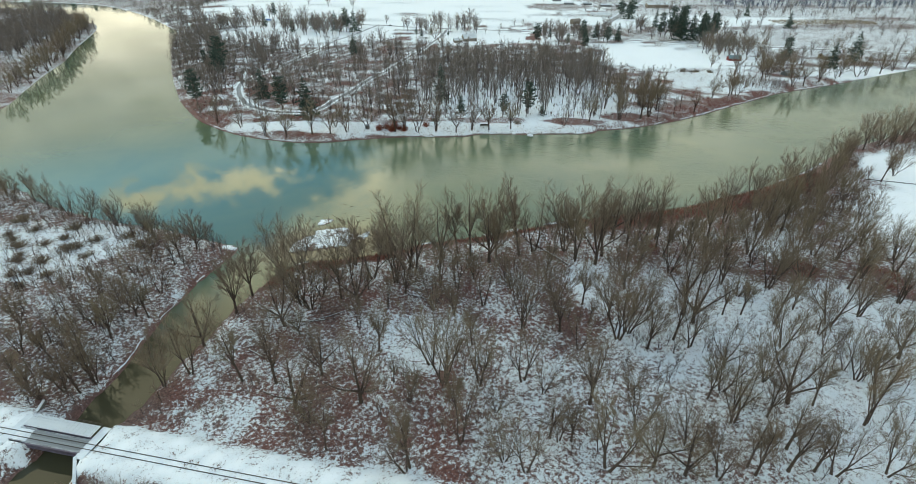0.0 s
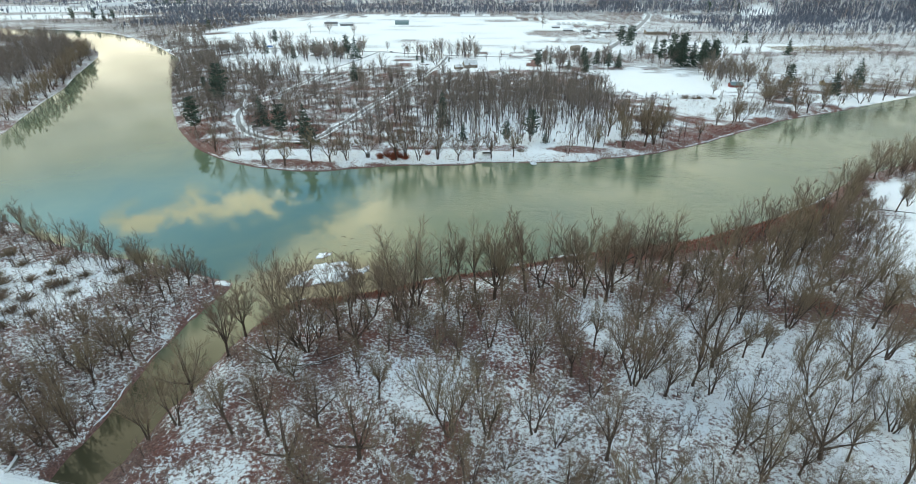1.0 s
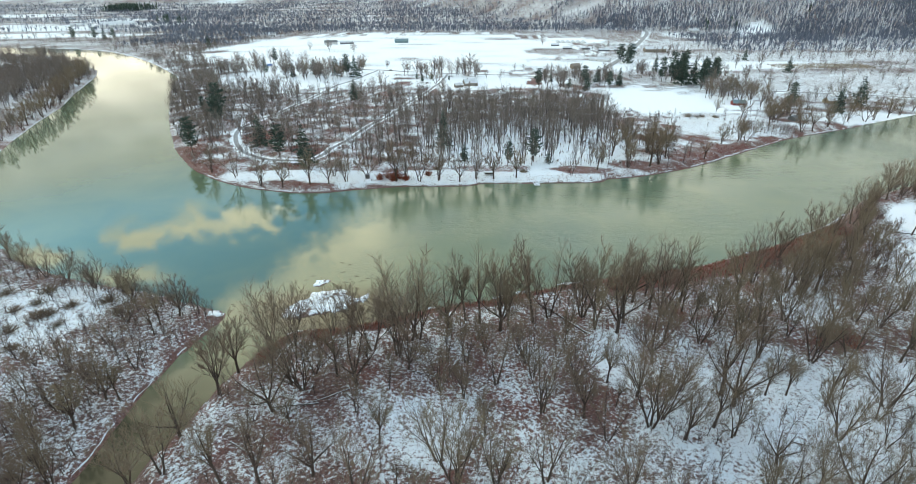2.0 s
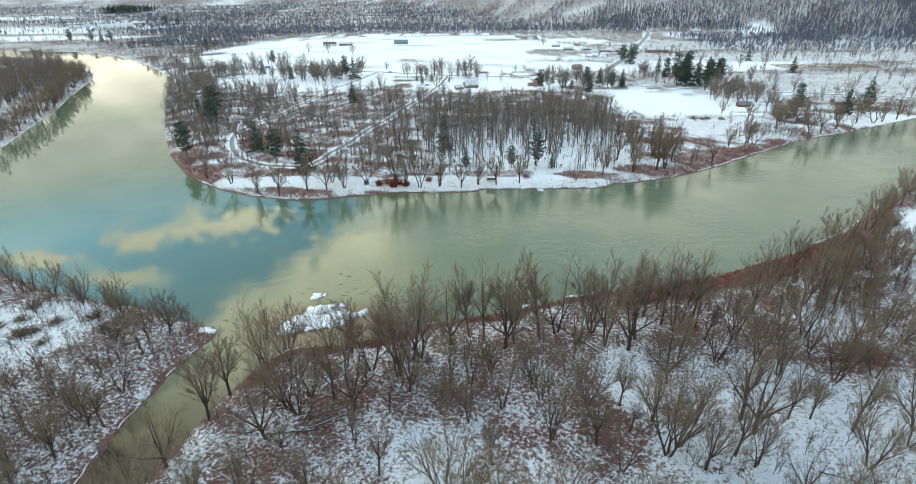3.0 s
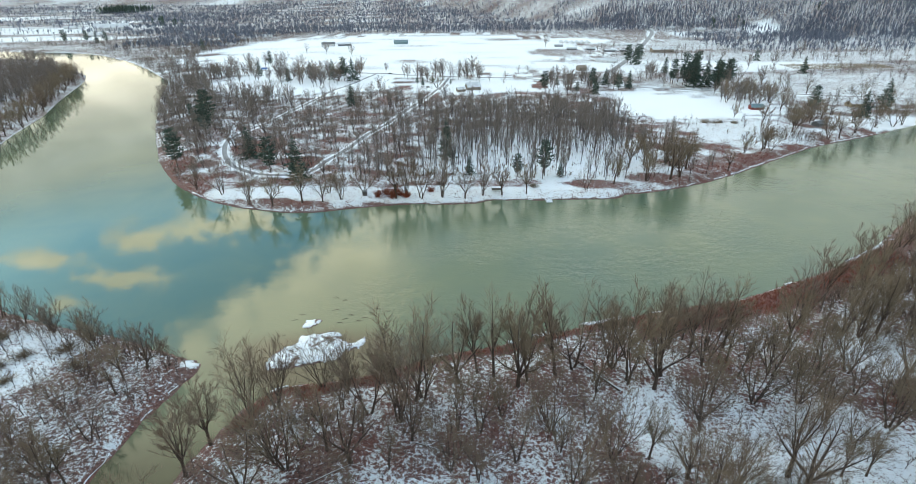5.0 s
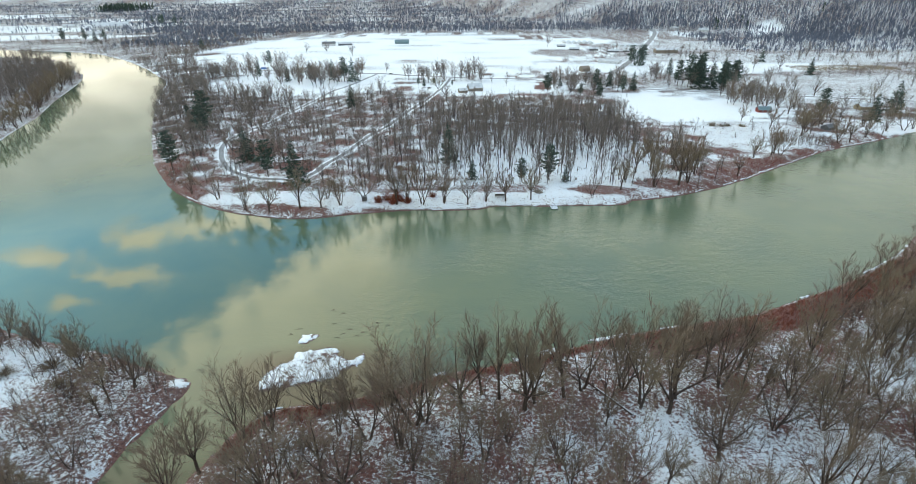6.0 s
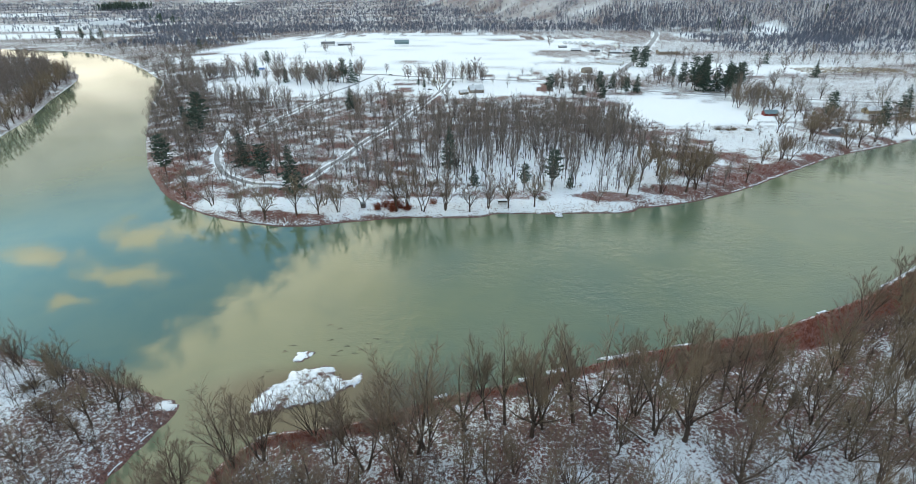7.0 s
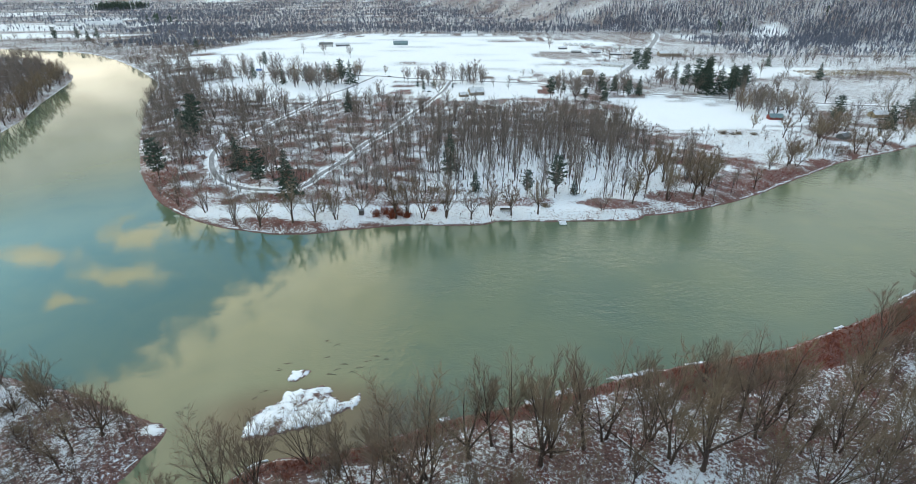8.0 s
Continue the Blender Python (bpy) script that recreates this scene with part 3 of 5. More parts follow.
for lo, hi, wd in ((-800, -560, 4.0), (-555, -420, 3.0), (-415, -340, 2.0)):
    snow_edge(FAR_SHORE[FAR_SHORE[:, 1] > 600], lo, hi, wd, 1, ICE)
for lo, hi, wd in ((-480, -442, 0.9), (-425, -405, 0.9), (-390, -350, 0.8)):
    snow_edge(WEST_SHORE[(WEST_SHORE[:, 1] > 400) & (WEST_SHORE[:, 1] < 800)], lo, hi, wd, 1, ICE)

wm = mesh_from("water", [(-4500, -2000, 0), (4500, -2000, 0), (4500, 2200, 0), (-4500, 2200, 0)], [(0, 1, 2, 3)], WATER)
tagged(new("water", wm), "calm grey-green river water mirroring a cloudy sky", "river", kind="structure")


# ---- geometry helpers ----
class Geo:
    """Collects tubes, spikes and boxes for one mesh."""

    def __init__(self):
        self.v, self.f, self.stem = [], [], 0

    def tube(self, pts, radii, sides, cap=True):
        pts = [Vector(p) for p in pts]
        rings = []
        for i, p in enumerate(pts):
            ax = (pts[min(i + 1, len(pts) - 1)] - pts[max(i - 1, 0)]).normalized()
            u = ax.orthogonal().normalized()
            w2 = ax.cross(u)
            base = len(self.v)
            if i == len(pts) - 1 and radii[i] < 0.004:
                self.v.append(tuple(p))
                rings.append([base] * sides)
                continue
            for k in range(sides):
                a = 2 * math.pi * k / sides
                self.v.append(tuple(p + (u * math.cos(a) + w2 * math.sin(a)) * radii[i]))
            rings.append(list(range(base, base + sides)))
        for r, q in zip(rings[:-1], rings[1:]):
            for k in range(sides):
                a, b, c, d = r[k], r[(k + 1) % sides], q[(k + 1) % sides], q[k]
                self.f.append((a, b, c) if c == d else (a, b, c, d))
        if cap and len(set(rings[-1])) > 2:
            self.f.append(tuple(rings[-1]))

    def spike(self, a, b, r):
        """A thin three-sided point from a to b."""
        a, b = Vector(a), Vector(b)
        ax = (b - a).normalized()
        u = ax.orthogonal().normalized()
        w2 = ax.cross(u)
        n = len(self.v)
        for k in range(3):
            t = 2.094 * k
            self.v.append(tuple(a + (u * math.cos(t) + w2 * math.sin(t)) * r))
        self.v.append(tuple(b))
        self.f += [(n, n + 1, n + 3), (n + 1, n + 2, n + 3), (n + 2, n, n + 3)]

    def sliver(self, a, b, r):
        """The finest twig: one slim face."""
        n = len(self.v)
        u = (b - a).orthogonal().normalized() * r
        self.v += [tuple(a - u), tuple(a + u), tuple(b)]
        self.f.append((n, n + 1, n + 2))

    def box(self, x0, y0, z0, x1, y1, z1, turn=None):
        n = len(self.v)
        for p in ((x0, y0, z0), (x1, y0, z0), (x1, y1, z0), (x0, y1, z0), (x0, y0, z1), (x1, y0, z1), (x1, y1, z1), (x0, y1, z1)):
            self.v.append(tuple(turn @ Vector(p)) if turn else p)
        self.f += [tuple(n + i for i in q) for q in ((0, 3, 2, 1), (4, 5, 6, 7), (0, 1, 5, 4), (1, 2, 6, 5), (2, 3, 7, 6), (3, 0, 4, 7))]

    def mesh(self, name, mat, smooth=False):
        return mesh_from(name, self.v, self.f, mat, smooth)

    def arrays(self):
        tris = []
        for q in self.f:
            tris += [(q[0], q[i], q[i + 1]) for i in range(1, len(q) - 1)]
        return np.array(self.v, float), np.array(tris, int), self.stem


def part(name, geo, mat, parent, label="", smooth=False):
    ob = new(name, geo.mesh(name, mat, smooth))
    ob.parent = parent
    return tagged(ob, label)


def thing(name, label, category, group="", at=None):
    ob = new(name)
    ob.empty_display_size = 0.2
    if at is not None:
        ob.matrix_world = at
    return tagged(ob, label, category, group)


def stuff(name, label, category, templates, rows, mat):
    """One joined mesh from many placed templates. rows: x, y, z, size, turn, which."""
    vs, fs, ts, base = [], [], [], 0
    for x, y, z, size, turn, k in rows:
        v, f, stem = templates[int(k) % len(templates)]
        ts.append(np.arange(len(v)) >= stem)
        c, s = math.cos(turn), math.sin(turn)
        q = np.empty_like(v)
        q[:, 0] = (v[:, 0] * c - v[:, 1] * s) * size + x
        q[:, 1] = (v[:, 0] * s + v[:, 1] * c) * size + y
        q[:, 2] = v[:, 2] * size + z
        vs.append(q)
        fs.append(f + base)
        base += len(v)
    v, f = np.concatenate(vs).astype(np.float32), np.concatenate(fs).astype(np.int32)
    me = bpy.data.meshes.new(name)
    me.vertices.add(len(v))
    me.vertices.foreach_set("co", v.ravel())
    me.loops.add(f.size)
    me.loops.foreach_set("vertex_index", f.ravel())
    me.polygons.add(len(f))
    me.polygons.foreach_set("loop_start", np.arange(0, f.size, 3, dtype=np.int32))
    me.update(calc_edges=True)
    me.attributes.new("twig", "FLOAT", "POINT").data.foreach_set("value", np.concatenate(ts).astype(np.float32))
    me.materials.append(mat)
    return tagged(new(name, me), label, category, kind="stuff")


# ---- bare trees ----
def bend(rng, a, way, length, steps, curl, rise):
    """Points of a crooked branch."""
    pts, p, w3 = [Vector(a)], Vector(a), Vector(way).normalized()
    for _ in range(steps):
        w3 = (w3 + Vector((rng.uniform(-curl, curl), rng.uniform(-curl, curl), rng.uniform(-curl, curl) + rise))).normalized()
        p = p + w3 * length / steps
        pts.append(p.copy())
    return pts


def along(pts, t):
    i = min(int(t * (len(pts) - 1)), len(pts) - 2)
    s = t * (len(pts) - 1) - i
    return pts[i].lerp(pts[i + 1], s), (pts[i + 1] - pts[i]).normalized()


def aside(rng, ax, angle):
    u = ax.orthogonal().normalized()
    u.rotate(Matrix.Rotation(rng.uniform(0, 6.283), 3, ax))
    return (ax * math.cos(angle) + u * math.sin(angle)).normalized()


def bare_tree_geometry(seed, height=20.0, stems=1, spread=0.55, fork=0.3, dense=1.0, thick=1.0, lite=False):
    """Trunk with limbs, and the crown of fine branches and twigs."""
    rng = random.Random(seed)
    wood, crown = Geo(), Geo()
    r0 = 0.019 * height * thick / (stems ** 0.4)
    limbs = []
    for s in range(stems):
        turn = 6.283 * s / stems + rng.uniform(-0.4, 0.4)
        lean = rng.uniform(0.15, 0.42) if stems > 1 else rng.uniform(0.0, 0.12)
        way0 = Vector((math.cos(turn) * lean, math.sin(turn) * lean, 1))
        foot = Vector((math.cos(turn), math.sin(turn), 0)) * (r0 * 1.3 if stems > 1 else 0) + Vector((0, 0, -0.5))
        trunk = bend(rng, foot, way0, height * fork + 0.5, 4, 0.06, 0.02)
        wood.tube(trunk, [r0 * 1.5, r0 * 1.05, r0 * 0.95, r0 * 0.9, r0 * 0.82], 6)
        top, ax = trunk[-1], (trunk[-1] - trunk[-2]).normalized()
        n = max(2, round((5.4 if stems == 1 else 2.8) + rng.uniform(-0.8, 0.8)))
        a0 = rng.uniform(0, 6.28)
        for k in range(n):
            a = a0 + 6.283 * k / n + rng.uniform(-0.4, 0.4)
            tilt = spread * rng.uniform(0.6, 1.15) if k else spread * 0.2
            u = ax.orthogonal().normalized()
            u.rotate(Matrix.Rotation(a, 3, ax))
            w3 = ax * math.cos(tilt) + u * math.sin(tilt)
            start = along(trunk, rng.uniform(0.6, 1.0))[0] if k else top
            limbs.append((bend(rng, start, w3, height * (1 - fork) * rng.uniform(0.88, 1.04) * (1 - 0.3 * tilt / (spread * 1.15)), 7, 0.1, 0.06), r0 * rng.uniform(0.5, 0.7)))
    many = 8 if lite else 11
    fine = 5 if lite else 7
    for pts, r in limbs:
        wood.tube(pts, [max(0.022, r * (1 - 0.9 * i / (len(pts) - 1))) for i in range(len(pts))], 4 if lite else 5)
        length = sum((b - a).length for a, b in zip(pts[:-1], pts[1:]))
        for i in range(int(many * dense)):
            t = 0.12 + 0.88 * (i + rng.random()) / (many * dense)
            p, ax = along(pts, t)
            l2 = length * 0.42 * (1.15 - 0.62 * t) * rng.uniform(0.75, 1.25)
            sec = bend(rng, p, aside(rng, ax, rng.uniform(0.3, 0.85)), l2, 3, 0.15, 0.08)
            r2 = min(0.09, max(0.035, r * (1 - 0.85 * t) * 0.5))
            if lite:
                crown.spike(sec[0], sec[3], 0.05)
            else:
                crown.tube(sec, [r2, r2 * 0.7, r2 * 0.45, 0.0], 3, False)
            for j in range(int(fine * dense)):
                t2 = 0.15 + 0.85 * (j + rng.random()) / (fine * dense)
                p2, ax2 = along(sec, t2)
                l3 = (1.0 + l2 * 0.34 * (1.1 - 0.5 * t2)) * rng.uniform(0.7, 1.25)
                w4 = aside(rng, ax2, rng.uniform(0.3, 0.8)) + Vector((0, 0, 0.2))
                ter = bend(rng, p2, w4, l3, 2, 0.15, 0.05)
                crown.sliver(ter[0], ter[2], 0.042 if lite else 0.036)
                for _ in range(9):
                    p3, ax3 = along(ter, rng.uniform(0.1, 1.0))
                    w5 = aside(rng, ax3, rng.uniform(0.25, 0.85)) + Vector((0, 0, 0.15))
                    crown.sliver(p3, p3 + w5 * rng.uniform(0.6, 1.5), 0.034 if lite else 0.021)
    return wood, crown


TREE_SPECS = [(20, 1, 0.55, 0.30, 1.0, 1.0), (21, 1, 0.45, 0.36, 1.0, 0.9), (18, 2, 0.5, 0.22, 0.9, 1.0), (19, 3, 0.42, 0.16, 0.8, 1.0), (20, 1, 0.75, 0.20, 1.0, 1.15), (17, 1, 0.35, 0.42, 0.85, 0.8), (18, 4, 0.4, 0.12, 0.7, 0.95), (21, 2, 0.38, 0.3, 0.9, 0.9)]
TREE_MESHES = []
for i, (hh, st, sp, fo, de, th) in enumerate(TREE_SPECS):
    a, b = bare_tree_geometry(100 + i, hh, st, sp, fo, de, th)
    TREE_MESHES.append((a.mesh("trunk", BARK), b.mesh("crown", TWIG), hh))
LITE_MESHES = []
for i, (hh, st, sp, fo, de, th) in enumerate([(18, 1, 0.75, 0.22, 1.0, 1.25), (18, 2, 0.6, 0.18, 1.0, 1.25), (17, 3, 0.55, 0.13, 1.0, 1.2), (18, 1, 0.6, 0.3, 1.0, 1.2), (17, 2, 0.8, 0.13, 1.0, 1.25)]):
    a, b = bare_tree_geometry(150 + i, hh, st, sp, fo, de, th, True)
    LITE_MESHES.append((a.mesh("trunk", BARK), b.mesh("crown", TWIG), hh))
tree_rng = random.Random(5)


def bare_tree(x, y, height, k, label, group, meshes=None, lean=0.05):
    trunk_me, crown_me, hh = (meshes or TREE_MESHES)[k % len(meshes or TREE_MESHES)]
    s = height / hh
    at = Matrix.Translation((x, y, hgt(x, y) - 0.1)) @ Euler((tree_rng.uniform(-lean, lean), tree_rng.uniform(-lean, lean), tree_rng.uniform(0, 6.28))).to_matrix().to_4x4() @ Matrix.Diagonal((s, s, s, 1))
    ob = thing("bare_tree", label, "tree", group, at)
    for name, me in (("trunk", trunk_me), ("crown", crown_me)):
        o = new(name, me)
        o.parent = ob
    return ob


SINGLE = "tall leafless grey-brown tree standing in snowy leaf litter"
FORKED = "leafless tree forking low into several dark stems on snowy ground"
BANK = "leafless bankside tree with fine brown twigs by the river"


def wood_of(rows, label, group, low=16, high=23, meshes=None):
    for i, (x, y, *more) in enumerate(rows):
        height = more[0] if more else tree_rng.uniform(low, high)
        k = more[1] if len(more) > 1 else tree_rng.randrange(8)
        height *= 1.08 if label == BANK else 1.18 if group == "trees along the far bank" else 1.12 if group == "trees of the near wood" else 1.0
        bare_tree(x, y, height, k, label or (SINGLE if TREE_SPECS[k][1] == 1 else FORKED), group, meshes)


# along the near bank
wood_of([(-75, 121, 19, 4), (-71, 137, 21, 0), (-79, 104, 17, 2), (-69, 147, 20), (-62, 158, 24), (-55, 160, 22), (-44, 169, 19), (-36, 166, 19), (-36, 159, 17), (-28, 157, 22), (-19, 154, 27), (-16, 162, 29, 2), (-13, 163, 28), (-3, 170, 24), (3, 174, 23), (8, 172, 25), (15, 168, 26), (18, 171, 25, 2), (27, 173, 29), (33, 176, 24), (45, 176, 25), (48, 169, 26, 2), (59, 172, 27), (55, 166, 25), (74, 177, 27, 3), (71, 181, 25), (84, 186, 26), (66, 186, 24)], BANK, "trees along the near bank")
# in the near wood
wood_of([(-50, 141), (-44, 145), (-37, 144), (-46, 138), (-30, 140), (-3, 151), (3, 150), (-52, 129, 20, 4), (-73, 108, 18), (-57, 105, 18), (-47, 104, 21), (-39, 95, 19, 4), (-35, 107, 17), (-22, 97, 22, 4), (-20, 117, 17), (-14, 104, 10), (-9, 97, 12), (-4, 111, 20), (0, 104, 23, 3), (5, 84, 18, 2), (14, 94, 12), (22, 105, 19, 2), (10, 104, 20, 3), (27, 86, 15), (29, 85, 12), (32, 85, 12), (39, 97, 20, 0)], "", "trees of the near wood")
wood_of([(20, 76, 15), (15, 79, 15), (38, 82, 9), (53, 123, 24, 3), (57, 126, 22, 6), (70, 123, 18), (74, 120, 17, 2), (79, 131, 24, 4), (39, 77, 22, 2), (-8, 76, 15), (-7, 77, 17), (-28, 82, 13), (-34, 90, 13), (49, 88, 17, 2), (77, 135, 25, 1), (62, 150, 20), (36, 140, 21, 6), (24, 128, 22, 3), (12, 140, 18), (22, 150, 19), (-20, 138, 12), (40, 118, 14), (-28, 128, 13), (8, 120, 14)], "", "trees of the near wood")
wood_of([(105, 131, 19), (101, 119, 19, 2), (76, 102, 17), (74, 91, 22, 3), (92, 98, 22, 4), (114, 110, 10), (115, 106, 16), (121, 107, 16), (122, 131, 22, 2), (134, 135, 20, 3), (117, 100, 16), (71, 99, 13), (73, 76, 16), (81, 77, 17), (87, 77, 15), (91, 76, 16), (64, 75, 15, 2), (90, 135, 13), (97, 153, 20, 3), (96, 135, 13), (60, 84, 18), (72, 78, 15), (108, 91, 21, 2), (57, 76, 17), (103, 76, 15, 2), (133, 115, 18), (98, 97, 15), (84, 93, 13)], "", "trees of the near wood")
wood_of([(128, 193, 21, 2), (132, 191, 22), (139, 193, 23), (149, 191, 19, 3), (107, 172, 20, 3), (116, 173, 21, 2), (141, 173, 20), (147, 169, 19, 6), (94, 160, 21), (130, 169, 18), (149, 157, 20, 3), (164, 161, 20), (163, 179, 19), (215, 244, 17), (226, 251, 16), (92, 172, 22, 3), (81, 160, 22, 6),], "", "trees of the near wood")
wood_of([(112, 150, 21, 3), (125, 152, 19, 2), (140, 150, 19), (152, 142, 20, 3), (155, 125, 18, 2), (148, 108, 19), (106, 187, 21), (118, 200, 22, 3), (160, 205, 20), (170, 220, 21, 3), (150, 216, 20, 6)], "", "trees of the near wood")
wood_of([(140, 222, 18, 3), (162, 235, 19), (178, 244, 20, 3), (186, 236, 18), (196, 258, 19, 2), (208, 268, 18), (222, 280, 19, 3), (236, 290, 20), (250, 297, 19, 3), (262, 303, 21), (275, 312, 20, 3), (290, 318, 21), (305, 326, 20), (182, 222, 17, 6), (176, 200, 17, 3), (170, 170, 17, 3)], BANK, "trees along the near bank")
# the smaller trees between them
fill_rng = random.Random(77)
taken = [(o.location.x, o.location.y) for o in scene.objects if o.name.startswith("bare_tree")]
placed = 0
while placed < 50:
    x, y = fill_rng.uniform(-72, 158), fill_rng.uniform(76, 200)
    z, d, which = plan([x], [y])
    off = (x - RAIL_P[0]) * RAIL_N[0] + (y - RAIL_P[1]) * RAIL_N[1]
    if which[0] != 4 or d[0] < 5 or off < 12 or min(math.hypot(x - a, y - b) for a, b in taken) < 6.5 or math.hypot((x - 52) / 9, (y - 154) / 14) < 1 or math.hypot((x - 130) / 12, (y - 180) / 10) < 1:
        continue
    taken.append((x, y))
    placed += 1
    k = fill_rng.choice((0, 2, 3, 4, 5, 6, 7))
    bare_tree(x, y, fill_rng.uniform(11, 19), k, SINGLE if TREE_SPECS[k][1] == 1 else FORKED, "trees of the near wood")
wood_of([(-77, 71, 6, 6), (-71, 69, 7, 3), (-61, 66, 7, 6), (-85, 69, 5, 6), (-66, 70, 5, 3), (-80, 66, 6, 3)], "small leafless tree beside the snowy railway", "trees beside the railway")
# on the spit beyond the creek
wood_of([(-102, 177, 17, 4), (-105, 165, 15), (-99, 134, 15), (-103, 134, 16), (-99, 105, 17, 3), (-101, 101, 16), (-110, 98, 14), (-105, 101, 15), (-113, 99, 13), (-107, 136, 14), (-112, 141, 15, 3), (-131, 193, 14, 3), (-146, 197, 15, 3), (-161, 203, 16, 6), (-172, 206, 16), (-187, 214, 16, 3), (-200, 222, 17), (-103, 108, 15), (-107, 112, 14), (-127, 115, 15, 3), (-117, 113, 14), (-111, 118, 14), (-105, 123, 16), (-114, 129, 15, 6), (-138, 129, 14, 3)], "", "trees on the spit")
wood_of([(-120, 104, 13), (-102, 148, 14), (-117, 159, 14, 6), (-208, 220, 15, 6), (-106, 171, 15), (-122, 146, 13, 3), (-128, 136, 13), (-134, 148, 11, 6), (-118, 172, 13, 6), (-112, 184, 12), (-124, 186, 13, 3), (-140, 120, 14), (-150, 118, 13, 3), (-133, 108, 14, 6), (-146, 106, 12), (-120, 124, 12), (-218, 228, 16), (-230, 234, 16, 3), (-245, 244, 17), (-160, 122, 13), (-170, 132, 12, 6), (-215, 214, 14, 3)], "", "trees on the spit", 12, 16)
# on the point across the river
wood_of([(-160, 340, 14), (-140, 329, 17, 4), (-120, 316, 17, 2), (-106, 313, 17), (-90, 315, 18, 3), (-79, 316, 15), (-78, 328, 14), (-69, 319, 15, 2), (-58, 328, 13), (-39, 322, 22, 3), (-33, 324, 20), (-25, 322, 18), (-13, 323, 18, 2), (0, 322, 15), (10, 326, 17, 2), (21, 327, 15), (35, 328, 16, 3), (70, 332, 12), (88, 340, 15, 3), (109, 345, 18, 2), (124, 348, 22, 3), (131, 352, 22, 2), (167, 366, 13, 3), (211, 408, 16, 3)], "", "trees along the far bank", meshes=LITE_MESHES)
wood_of([(273, 436, 17, 2), (284, 440, 16, 3), (303, 451, 17, 2), (104, 367, 18, 3), (115, 372, 20, 3), (131, 377, 19, 2), (140, 366, 20, 3), (95, 356, 16), (255, 452, 18, 3), (240, 470, 16, 3), (268, 470, 15), (320, 480, 18, 2), (345, 500, 18, 3), (252, 560, 17, 2), (276, 548, 17), (290, 556, 16, 3), (232, 500, 11, 0), (-150, 700, 17, 2), (-195, 700, 18, 3), (-180, 720, 18, 2), (-100, 560, 14), (-130, 730, 18, 0), (-30, 650, 15)], "", "trees along the far bank", meshes=LITE_MESHES)


wood_of([(330, 468, 17, 4), (351, 476, 18, 1), (362, 481, 17, 4), (380, 489, 18, 0), (398, 499, 17, 4), (421, 514, 18, 1), (264, 462, 16, 4), (279, 480, 17, 1), (292, 488, 15), (301, 491, 15, 4), (283, 522, 16, 0), (299, 541, 16, 4), (295, 568, 17, 1), (268, 570, 18, 4), (277, 576, 17, 0), (207, 404, 15, 4), (192, 398, 13, 2), (214, 405, 14, 1), (337, 612, 18, 4), (352, 600, 17, 0), (372, 545, 18, 4), (395, 540, 17, 1)], "", "trees along the far bank", meshes=LITE_MESHES)
# the western bank, over the water
wood_of([(-361, 420, 20, 4), (-370, 440, 22, 1), (-368, 452, 19, 2), (-378, 470, 22, 0), (-388, 490, 20, 4), (-386, 500, 22, 2), (-397, 520, 23, 0), (-404, 534, 21, 1), (-410, 548, 23, 4), (-412, 562, 24, 0), (-424, 580, 22, 2), (-432, 592, 25, 1), (-438, 606, 22, 4), (-443, 618, 24, 0), (-452, 634, 22, 3), (-456, 648, 23, 2), (-464, 668, 24, 4), (-473, 684, 22, 0), (-482, 700, 24, 1), (-490, 718, 22, 2), (-497, 735, 23, 4)], "leafless tree leaning over the western river bank", "trees along the western bank", meshes=LITE_MESHES)


